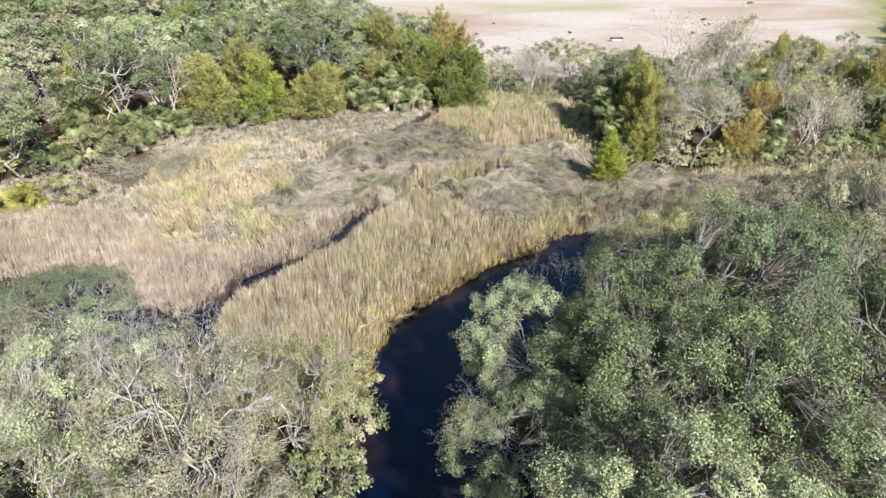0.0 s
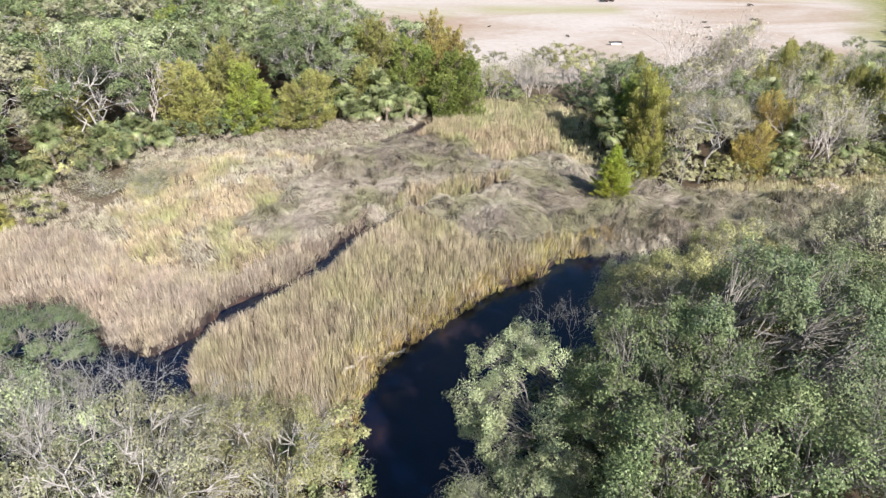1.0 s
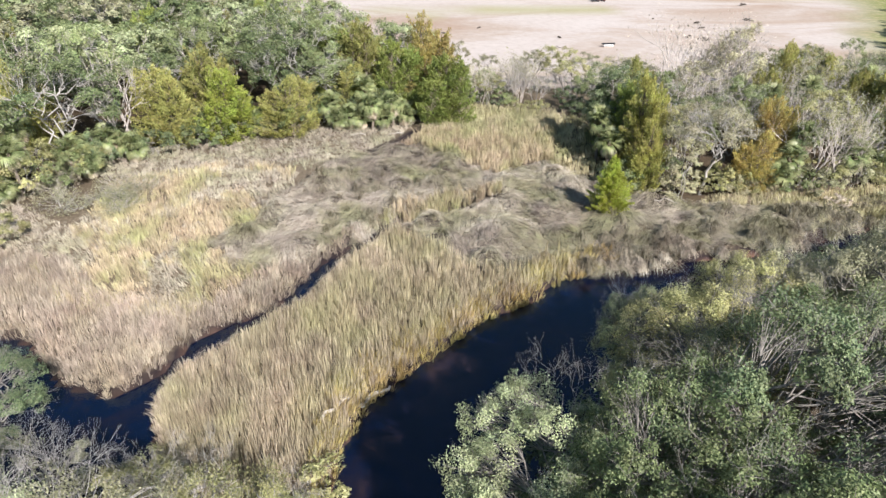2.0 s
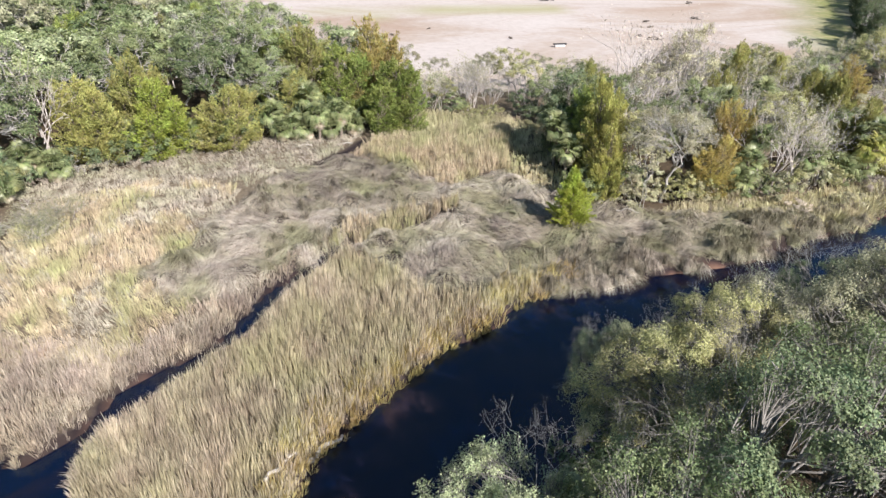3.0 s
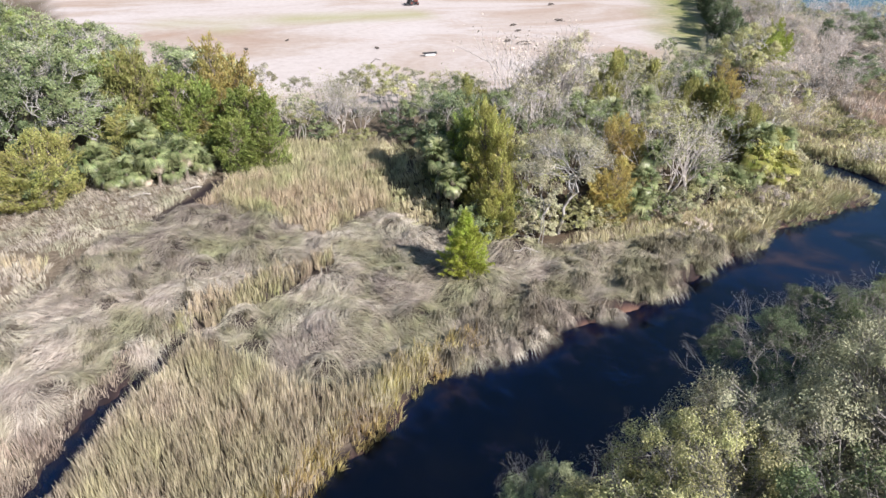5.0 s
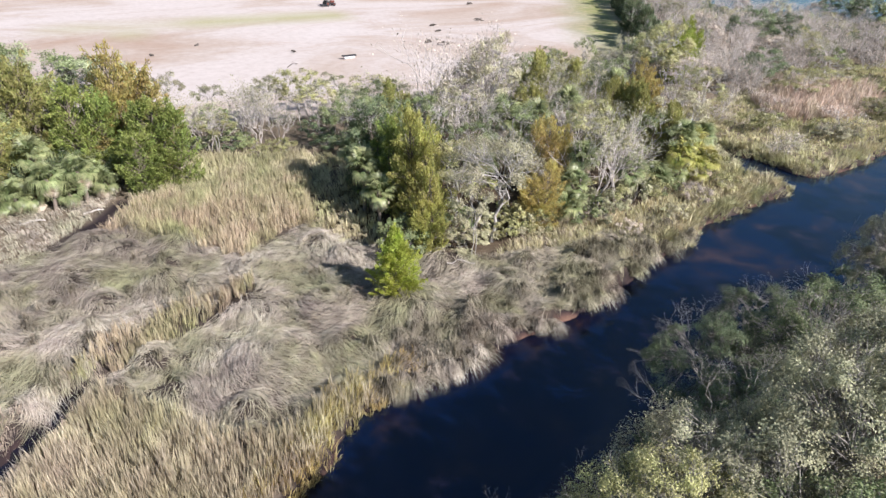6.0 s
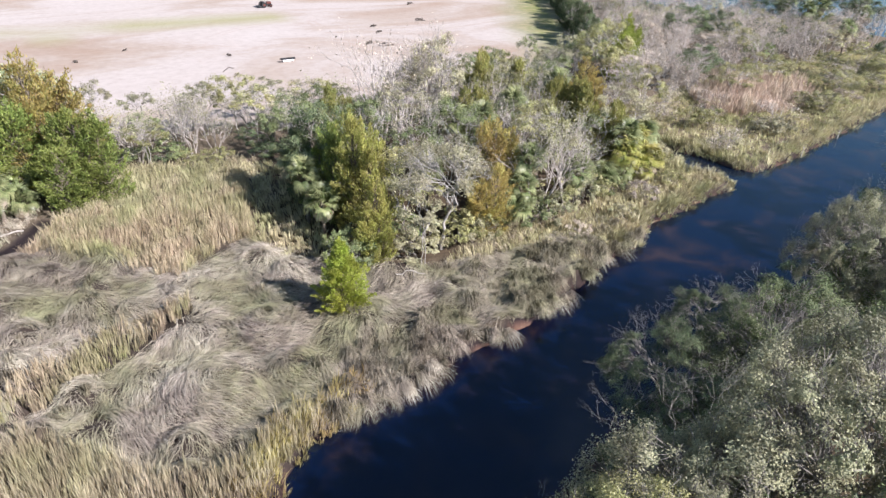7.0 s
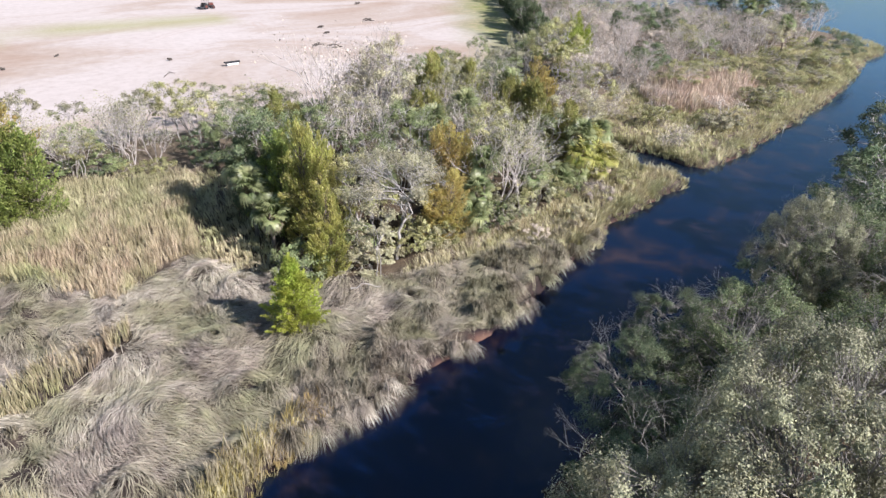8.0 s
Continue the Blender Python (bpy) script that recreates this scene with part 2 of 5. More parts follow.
MUD_GUT = [(-8, 78.5), (-4.5, 83.5), (-1.6, 88), (-0.4, 87.6), (-2.2, 83), (-6, 78)]
DARK_PATCH = [(-40, 66), (-34, 61.5), (-28, 65), (-28, 72), (-36, 73)]


def dist_poly(P, poly, closed=True):
    """Distance of points P (n, 2) to the outline, and whether they are inside."""
    if len(P) > 8000:
        got = [dist_poly(P[i:i + 6000], poly, closed) for i in range(0, len(P), 6000)]
        return np.concatenate([g[0] for g in got]), np.concatenate([g[1] for g in got])
    q = np.array(poly, float)
    a, b = (q, np.roll(q, -1, 0)) if closed else (q[:-1], q[1:])
    best, inside = np.full(len(P), 1e9), np.zeros(len(P), bool)
    if not len(P):
        return best, inside
    # only the edges that can be nearest, and those level with the points, count
    lo, hi = P.min(0), P.max(0)
    c, reach = (lo + hi) / 2, np.hypot(*(hi - lo))
    e = b - a
    u = np.clip(((c - a) * e).sum(1) / (e * e).sum(1), 0, 1)
    off = np.hypot(*(c - a - e * u[:, None]).T)
    near = off <= off.min() + reach + 1e-6
    level = (np.maximum(a[:, 1], b[:, 1]) >= lo[1]) & (np.minimum(a[:, 1], b[:, 1]) <= hi[1]) & (np.maximum(a[:, 0], b[:, 0]) >= lo[0])
    for (x0, y0), (x1, y1), n, v in zip(a, b, near, level):
        if n:
            d = np.array((x1 - x0, y1 - y0))
            t = np.clip(((P - (x0, y0)) @ d) / (d @ d), 0, 1)
            best = np.minimum(best, np.hypot(P[:, 0] - x0 - t * d[0], P[:, 1] - y0 - t * d[1]))
        if v:
            cross = (y0 > P[:, 1]) != (y1 > P[:, 1])
            inside ^= cross & (P[:, 0] < (x1 - x0) * (P[:, 1] - y0) / (y1 - y0 + 1e-12) + x0)
    return best, inside


def lattice(seed):
    g = np.random.default_rng(seed).random((64, 64))
    def f(x, y):
        xi, yi = np.floor(x).astype(int), np.floor(y).astype(int)
        u, v = x - xi, y - yi
        u, v = u * u * (3 - 2 * u), v * v * (3 - 2 * v)
        p = lambda i, j: g[(xi + i) & 63, (yi + j) & 63]
        return (p(0, 0) * (1 - u) + p(1, 0) * u) * (1 - v) + (p(0, 1) * (1 - u) + p(1, 1) * u) * v
    return f


LAT = lattice(3)


def fbm(x, y, s, k=0.0):
    if len(x) > 8000:
        return np.concatenate([fbm(x[i:i + 6000], y[i:i + 6000], s, k) for i in range(0, len(x), 6000)])
    return LAT(x / s + k, y / s + k) * 0.55 + LAT(x * 2.1 / s + 9 + k, y * 2.1 / s + k) * 0.3 + LAT(x * 4.3 / s + k, y * 4.3 / s + 5 + k) * 0.15


def wobble(P, amp=0.8, s=3.0):
    return P + np.stack([fbm(P[:, 0], P[:, 1], s, 11) - 0.5, fbm(P[:, 0], P[:, 1], s, 23) - 0.5], 1) * 2 * amp


TUSSOCK = [(7.6, 57.2, 3.4, 1.35, 1.2), (12.0, 61.5, 3.0, -1.1, 0.9), (-4.5, 73.0, 3.6, 1.2, 0.7), (-10.5, 60.5, 3.2, -1.3, 0.7)]
tr = random.Random(8)
for _ in range(900):
    p = (tr.uniform(-20, 42), tr.uniform(51, 82), tr.uniform(1.3, 3.8), tr.choice((-1, 1)) * tr.uniform(0.3, 1.25), tr.uniform(0.35, 1.1))
    if all(math.hypot(p[0] - q[0], p[1] - q[1]) > 0.75 * (p[2] + q[2]) for q in TUSSOCK):
        TUSSOCK.append(p)
TUSS = np.array(TUSSOCK)


def tussock(P):
    """Nearest tussock of each point: its index, and the distance from its middle in its own radius."""
    if len(P) > 3000:
        got = [tussock(P[i:i + 2000]) for i in range(0, len(P), 2000)]
        return np.concatenate([g[0] for g in got]), np.concatenate([g[1] for g in got])
    d = np.hypot(P[:, None, 0] - TUSS[None, :, 0], P[:, None, 1] - TUSS[None, :, 1]) / TUSS[None, :, 2]
    k = d.argmin(1)
    return k, d[np.arange(len(P)), k]


def dome(P):
    out = np.zeros(len(P))
    near = (np.abs(P[:, 0] - 10) < 45) & (np.abs(P[:, 1] - 66) < 22)
    k, d = tussock(P[near])
    out[near] = TUSS[k, 4] * np.clip(1 - d * d, 0, 1)
    return out


CHANNEL = BANK_NORTH + BANK_SOUTH
WATER_Z = -0.25


def shore(P):
    """Signed distance to the water's edge: positive on land."""
    W = wobble(P, 0.55, 2.2)
    out = np.full(len(P), 1e9)
    for poly in (CHANNEL, CREEK):
        d, i = dist_poly(W, poly)
        out = np.minimum(out, np.where(i, -d, d) - (0.1 if poly is CREEK else 0))
    return out


def inside(P, poly, amp=0.9, s=3.5):
    return dist_poly(wobble(P, amp, s), poly)[1]


def height(P):
    s = shore(P)
    land = 0.12 + 0.25 * (fbm(P[:, 0], P[:, 1], 9.0) - 0.4)
    mound = np.where(inside(P, NEEDLE), dome(P) + 0.4 * np.clip(fbm(P[:, 0], P[:, 1], 4.2, 31) - 0.35, 0, 1), 0)
    h = np.where(s > 0, -0.28 + (land + mound + 0.28) * np.clip(s / 0.35, 0, 1) ** 0.5, -0.28 + np.maximum(s * 0.28, -1.6))
    h = np.where(P[:, 1] > 112, 0.1, h) if not (s < 0).any() else np.where((P[:, 1] > 112) & (s > 0.4), 0.1, h)
    d, i = dist_poly(P, CREEK)
    silt = -0.40 + 0.20 * fbm(P[:, 0], P[:, 1], 2.5, 5)
    h = np.where((i | (d < 1.2)) & (s < 0.05), silt, h)
    d, i = dist_poly(P, WOODS)
    h += np.where(i, np.clip(d / 20, 0, 1) * 0.6, 0)
    return h


def sheet(name, verts, polys, mat, parent=None, uv=None, smooth=False):
    """A mesh object from arrays: polys is a list of (n, k) index arrays."""
    me = bpy.data.meshes.new(name)
    verts = np.asarray(verts, np.float32)
    polys = [np.asarray(p, np.int32) for p in polys if len(p)]
    me.vertices.add(len(verts))
    me.vertices.foreach_set("co", verts.ravel())
    loops = np.concatenate([p.ravel() for p in polys])
    sizes = np.concatenate([np.full(len(p), p.shape[1]) for p in polys])
    me.loops.add(len(loops))
    me.loops.foreach_set("vertex_index", loops)
    me.polygons.add(len(sizes))
    me.polygons.foreach_set("loop_start", np.concatenate([[0], np.cumsum(sizes)[:-1]]).astype(np.int32))
    if smooth:
        me.polygons.foreach_set("use_smooth", np.ones(len(sizes), bool))
    me.update(calc_edges=True)
    me.materials.append(mat)
    ob = new(name, me)
    ob.parent = parent
    return ob


def part(name, bm, material, parent, label=""):
    me = bpy.data.meshes.new(name)
    bm.to_mesh(me)
    bm.free()
    me.materials.append(material)
    ob = new(name, me)
    ob.parent = parent
    return tagged(ob, label)


def thing(name, label, category, group="", at=None):
    ob = new(name)
    ob.empty_display_size = 0.3
    if at is not None:
        ob.matrix_basis = at
    return tagged(ob, label, category, group)


# ---- ground and water ----
def spread(lo, hi, a, b, fine, grow=1.25):
    xs = list(np.arange(a, b + 1e-6, fine))
    st = fine
    while xs[-1] < hi:
        st *= grow
        xs.append(min(hi, xs[-1] + st))
    st = fine
    while xs[0] > lo:
        st *= grow
        xs.insert(0, max(lo, xs[0] - st))
    return np.array(xs)


def ground():
    m, n, l, p = nodes_of("marsh_soil")
    geo = n.new("ShaderNodeNewGeometry")
    pos = geo.outputs["Position"]
    fine, mid = noise_tex(n, l, 3.0, 8, 0.7, pos), noise_tex(n, l, 0.35, 6, 0.6, pos)
    litter = ramp(n, [(0.25, (0.06, 0.048, 0.032)), (0.5, (0.14, 0.11, 0.075)), (0.75, (0.26, 0.215, 0.155))])
    l.new(fine.outputs[0], litter.inputs[0])
    def mask(name):
        a = n.new("ShaderNodeAttribute")
        a.attribute_name = name
        return a.outputs["Fac"]
    # sand of the cleared field, with wheel tracks, damp bands and thin grass
    sep = n.new("ShaderNodeVectorMath")
    sep.operation = "MULTIPLY"
    sep.inputs[1].default_value = (0.018, 0.034, 0.1)
    l.new(pos, sep.inputs[0])
    bands = noise_tex(n, l, 1.0, 6, 0.62, sep.outputs[0])
    bands.inputs["Distortion"].default_value = 0.9
    sand = ramp(n, [(0.26, (0.33, 0.235, 0.17)), (0.42, (0.395, 0.325, 0.265)), (0.54, (0.465, 0.41, 0.365)), (0.8, (0.52, 0.475, 0.435))])
    l.new(bands.outputs[0], sand.inputs[0])
    dust = noise_tex(n, l, 0.6, 6, 0.7, pos)
    dr = ramp(n, [(0.3, (0.82, 0.80, 0.78)), (0.6, (1, 1, 1))])
    l.new(dust.outputs[0], dr.inputs[0])
    tracks = mixc(n, l, 0.8, sand.outputs[0], dr.outputs[0], "MULTIPLY")
    prev = None
    for cx, cy, rad in ((45, 178, 24), (45, 178, 25.8), (78, 150, 22), (78, 150, 23.7), (70, 176, 14), (70, 176, 15.7), (58, 150, 33), (58, 150, 34.6)):
        ds = n.new("ShaderNodeVectorMath")
        ds.operation = "DISTANCE"
        ds.inputs[1].default_value = (cx, cy, 0.1)
        l.new(pos, ds.inputs[0])
        sub = n.new("ShaderNodeMath")
        sub.operation = "SUBTRACT"
        sub.inputs[1].default_value = rad
        l.new(ds.outputs["Value"], sub.inputs[0])
        ab = n.new("ShaderNodeMath")
        ab.operation = "ABSOLUTE"
        l.new(sub.outputs[0], ab.inputs[0])
        if prev:
            mn = n.new("ShaderNodeMath")
            mn.operation = "MINIMUM"
            l.new(prev, mn.inputs[0]), l.new(ab.outputs[0], mn.inputs[1])
            prev = mn.outputs[0]
        else:
            prev = ab.outputs[0]
    rut = ramp(n, [(0.0, (0.45, 0.45, 0.45)), (0.55, (0, 0, 0))])
    l.new(prev, rut.inputs[0])
    worn = ramp(n, [(0.45, (0, 0, 0)), (0.6, (1, 1, 1))])
    l.new(noise_tex(n, l, 0.07, 4, 0.6, pos).outputs[0], worn.inputs[0])
    gate = mixc(n, l, 1.0, rut.outputs[0], worn.outputs[0], "MULTIPLY")
    tracks = mixc(n, l, gate, tracks, (0.40, 0.31, 0.25))
    speck = ramp(n, [(0.4, (0.35, 0.32, 0.16)), (0.6, (0.24, 0.25, 0.10))])
    l.new(fine.outputs[0], speck.inputs[0])
    far = mixc(n, l, mask("fargrass"), tracks, speck.outputs[0])
    grassy = ramp(n, [(0.35, (0.30, 0.27, 0.13)), (0.55, (0.17, 0.19, 0.06)), (0.7, (0.40, 0.36, 0.2))])
    l.new(mid.outputs[0], grassy.inputs[0])
    far2 = mixc(n, l, mask("green"), far, grassy.outputs[0])
    col = mixc(n, l, mask("sand"), litter.outputs[0], far2)
    # near-black mud; its colour also carries undercut shade and light lost in depth
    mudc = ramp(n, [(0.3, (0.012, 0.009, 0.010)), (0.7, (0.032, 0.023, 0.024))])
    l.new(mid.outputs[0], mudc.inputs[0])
    col = mixc(n, l, mask("mud_shade"), col, mudc.outputs[0])
    bed = ramp(n, [(0.3, (0.15, 0.08, 0.05)), (0.7, (0.29, 0.165, 0.11))])
    l.new(mid.outputs[0], bed.inputs[0])
    col = mixc(n, l, mask("bed"), col, bed.outputs[0])
    # dark leaf litter, with the canopy's shade put into its colour
    duff_shade = ramp(n, [(0.3, (0.03, 0.022, 0.014)), (0.7, (0.11, 0.08, 0.05))])
    l.new(fine.outputs[0], duff_shade.inputs[0])
    col = mixc(n, l, mask("duff_shade"), col, duff_shade.outputs[0])
    l.new(col, p.inputs["Base Color"])
    p.inputs["Roughness"].default_value = 0.95
    p.inputs["Specular IOR Level"].default_value = 0.15
    bump = n.new("ShaderNodeBump")
    bump.inputs["Strength"].default_value, bump.inputs["Distance"].default_value = 0.5, 0.12
    l.new(fine.outputs[0], bump.inputs["Height"]), l.new(bump.outputs[0], p.inputs["Normal"])

    xs, ys = spread(-2500, 2500, -50, 90, 0.6, 1.15), spread(-1500, 3500, 16, 108, 0.6, 1.15)
    X, Y = np.meshgrid(xs, ys)
    P = np.stack([X.ravel(), Y.ravel()], 1)
    H = height(P)
    w, k = len(xs), np.arange(len(xs) * (len(ys) - 1)).reshape(-1, len(xs))[:, :-1].ravel()
    ob = sheet("ground", np.column_stack([P, H]), [np.stack([k, k + 1, k + w + 1, k + w], 1)], m, smooth=True)
    def soft(poly, width, amp=2.0, s=6.0):
        d, i = dist_poly(wobble(P, amp, s), poly)
        return np.clip(0.5 + np.where(i, d, -d) / width, 0, 1)
    W = soft(FIELD, 3.0)
    G = soft(FIELD_GREEN, 10.0, 5.0, 12.0)
    S = shore(P)
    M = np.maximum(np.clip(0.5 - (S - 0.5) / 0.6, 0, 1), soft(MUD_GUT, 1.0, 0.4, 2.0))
    # the same dark goes under the needle rush, at three quarters
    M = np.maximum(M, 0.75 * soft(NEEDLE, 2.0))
    # brown bed fades offshore into that dark, painting the loss of light with depth
    B = np.clip((-S - 0.1) / 0.5, 0, 1) * np.clip((3.2 - 2.5 * fbm(P[:, 0], P[:, 1], 6, 13) + S) / 1.5, 0, 1)
    B *= 1 - soft([(x, y) for x, y in CREEK], 1.5, 0.3, 2.0)
    D = np.maximum(np.maximum(soft(WOODS, 4.0), soft(ISLAND, 3.0)), np.where((P[:, 1] < 50 + 0.25 * np.maximum(0, P[:, 0] - 30)) & (P[:, 0] > 3) & (S > 1), 1.0, 0.0))
    D = np.maximum(D, np.where((P[:, 1] < 31) & (P[:, 0] < -5) & (S > 0.5), 1.0, 0.0)) * (M < 0.5)
    F = np.clip((fbm(P[:, 0], P[:, 1] * 2.4, 46, 7) - 0.60) * 14, 0, 1) * np.clip((P[:, 1] - 165) / 20, 0, 1) * 0.75
    for name, v in (("sand", W), ("green", G), ("mud_shade", M), ("fargrass", F), ("duff_shade", D), ("bed", B)):
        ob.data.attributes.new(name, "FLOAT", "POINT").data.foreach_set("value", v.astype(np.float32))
    tagged(ob, "flat marsh ground with a cleared sandy field", "ground", kind="structure")


def water():
    m, n, l, p = nodes_of("creek_water")
    geo = n.new("ShaderNodeNewGeometry")
    n1, n2 = noise_tex(n, l, 1.1, 5, 0.6, geo.outputs["Position"]), noise_tex(n, l, 0.15, 3, 0.5, geo.outputs["Position"])
    add = n.new("ShaderNodeMath")
    l.new(n1.outputs[0], add.inputs[0]), l.new(n2.outputs[0], add.inputs[1])
    bump = n.new("ShaderNodeBump")
    bump.inputs["Strength"].default_value, bump.inputs["Distance"].default_value = 0.22, 0.10
    l.new(add.outputs[0], bump.inputs["Height"])
    gl = n.new("ShaderNodeBsdfGlossy")
    gl.inputs["Roughness"].default_value = 0.05
    gl.inputs["Color"].default_value = (0.66, 0.87, 1.0, 1)
    tr = n.new("ShaderNodeBsdfTransparent")
    tr.inputs[0].default_value = (0.52, 0.34, 0.24, 1)
    l.new(bump.outputs[0], gl.inputs["Normal"])
    fr = n.new("ShaderNodeFresnel")
    fr.inputs[0].default_value = 1.46
    l.new(bump.outputs[0], fr.inputs["Normal"])
    mix = n.new("ShaderNodeMixShader")
    body = n.new("ShaderNodeBsdfDiffuse")
    silt = noise_tex(n, l, 0.20, 6, 0.62, geo.outputs["Position"])
    silt.inputs["Distortion"].default_value = 0.6
    cloud = ramp(n, [(0.45, (0.0016, 0.0075, 0.031)), (0.56, (0.015, 0.013, 0.026)), (0.68, (0.055, 0.034, 0.034))])
    l.new(silt.outputs[0], cloud.inputs[0])
    # towards the open bay the sky's reflection is painted into the body colour
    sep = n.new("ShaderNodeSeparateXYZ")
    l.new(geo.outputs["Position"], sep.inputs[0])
    bay_sheen = n.new("ShaderNodeMapRange")
    bay_sheen.inputs[1].default_value, bay_sheen.inputs[2].default_value = 95.0, 175.0
    l.new(sep.outputs[0], bay_sheen.inputs[0])
    l.new(mixc(n, l, bay_sheen.outputs[0], cloud.outputs[0], (0.04, 0.11, 0.25)), body.inputs[0])
    deep = n.new("ShaderNodeMixShader")
    deep.inputs[0].default_value = 0.5
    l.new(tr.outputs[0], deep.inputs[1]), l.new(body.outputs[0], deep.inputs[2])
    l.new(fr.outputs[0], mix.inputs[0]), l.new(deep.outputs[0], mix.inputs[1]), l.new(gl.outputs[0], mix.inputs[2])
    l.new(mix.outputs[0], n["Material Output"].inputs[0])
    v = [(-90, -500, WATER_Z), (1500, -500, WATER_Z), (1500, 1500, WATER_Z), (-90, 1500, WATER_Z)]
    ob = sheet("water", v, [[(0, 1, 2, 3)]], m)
    tagged(ob, "dark still tidal creek water with a blue sky sheen", "water", kind="structure")


ground()
water()


# ---- grasses ----
class Relief:
    """A function of the plan, tabled over the marsh for quick reading."""
    def __init__(self, f, lo, hi, step):
        self.f, self.lo, self.step = f, np.array(lo, float), step
        xs, ys = np.arange(lo[0], hi[0], step), np.arange(lo[1], hi[1], step)
        self.nx, self.ny = len(xs), len(ys)
        X, Y = np.meshgrid(xs, ys, indexing="ij")
        self.v = f(np.stack([X.ravel(), Y.ravel()], 1)).reshape(self.nx, self.ny)

    def __call__(self, P):
        g = (P - self.lo) / self.step
        i = np.floor(g).astype(int)
        ok = (i[:, 0] >= 0) & (i[:, 1] >= 0) & (i[:, 0] < self.nx - 1) & (i[:, 1] < self.ny - 1)
        out = np.zeros(len(P))
        u, v = (g - i)[ok].T
        a, b = i[ok].T
        t = self.v
        out[ok] = (t[a, b] * (1 - u) + t[a + 1, b] * u) * (1 - v) + (t[a, b + 1] * (1 - u) + t[a + 1, b + 1] * u) * v
        if (~ok).any():
            out[~ok] = self.f(P[~ok])
        return out


surface = Relief(height, (-50, 24), (72, 100), 0.3)
edge = Relief(shore, (-50, 24), (72, 100), 0.3)


def rooted(P):
    return np.maximum(surface(P), WATER_Z + 0.05) - 0.03


def scatter(poly, per_m2, seed, keep=None, margin=0.0, amp=0.9):
    rng = np.random.default_rng(seed)
    q = np.array(poly)
    lo, hi = q.min(0) - 1, q.max(0) + 1
    P = lo + rng.random((int(np.prod(hi - lo) * per_m2), 2)) * (hi - lo)
    P = P[inside(P, poly, amp) & ~inside(P, MUD_GUT, 0.3)]
    P = P[edge(P) > margin]
    return (P[keep(P)] if keep else P), rng


def grass(name, V, polys, tone, mat, label):
    ob = sheet(name, V, polys, mat)
    ob.data.attributes.new("tone", "FLOAT", "POINT").data.foreach_set("value", np.clip(tone, 0, 1).astype(np.float32))
    return tagged(ob, label, "marsh grass", kind="stuff")


def ribbons(name, pts, side, widths, tone, mat, label):
    """Ribbons through pts (n, k, 3), side (n, 3) wide and pointed at the end."""
    n, k = len(pts), pts.shape[1]
    V = np.zeros((n, 2 * k - 1, 3))
    for i in range(k - 1):
        V[:, 2 * i], V[:, 2 * i + 1] = pts[:, i] - side * widths[i], pts[:, i] + side * widths[i]
    V[:, -1] = pts[:, -1]
    b = np.arange(n)[:, None] * (2 * k - 1)
    quads = np.concatenate([b + [2 * i, 2 * i + 1, 2 * i + 3, 2 * i + 2] for i in range(k - 2)])
    return grass(name, V.reshape(-1, 3), [quads, b + [2 * k - 4, 2 * k - 3, 2 * k - 2]], np.repeat(tone, 2 * k - 1), mat, label)


def tufts(name, C, rng, per, rad, tall, width, lean, mat, label, head=0.65, flow=None, splay=0.22, ragged=0.6):
    """Stands of upright blades in tufts at C, each tuft with a shade, a height and a lean of its own."""
    n = len(C)
    k = np.repeat(np.arange(n), per)
    m = len(k)
    th = (flow(C) + rng.normal(0, 0.6, n)) if flow else rng.random(n) * 6.283
    tl = lean * (0.3 + rng.random(n))
    ht = tall * (1 - ragged / 2 + ragged * rng.random(n)) * (0.72 + 0.56 * fbm(C[:, 0], C[:, 1], 3.0, 3))
    ht *= np.clip(0.5 + 0.5 * edge(C), 0.5, 1)
    a = rng.random(m) * 6.283
    out = np.column_stack([np.cos(a), np.sin(a)])
    P = C[k] + out * (rad * np.sqrt(rng.random(m)) * (0.6 + 0.8 * rng.random(n))[k])[:, None]
    h = ht[k] * (0.55 + 0.55 * rng.random(m))
    le = (np.column_stack([np.cos(th), np.sin(th)])[k] * tl[k][:, None] + out * (splay * rng.random(m))[:, None]) * h[:, None]
    base = np.column_stack([P, rooted(P)])
    b = rng.random(m) * 6.283
    side = np.column_stack([np.cos(b), np.sin(b), np.zeros(m)]) * (width / 2 * (0.6 + 0.8 * rng.random(m)))[:, None]
    up = np.sqrt(np.maximum(h * h - (le ** 2).sum(1), (0.15 * h) ** 2))
    pts = np.stack([base, base + np.column_stack([le * 0.5, up * 0.7]), base + np.column_stack([le, up])], 1)
    tone = 0.1 + 0.4 * rng.random(n) + 0.4 * np.clip((fbm(C[:, 0], C[:, 1], 3.0, 8) - 0.25) * 2, 0, 1)
    return ribbons(name, pts, side, (1 - head, 1.0), tone[k] + rng.normal(0, 0.2, m), mat, label)


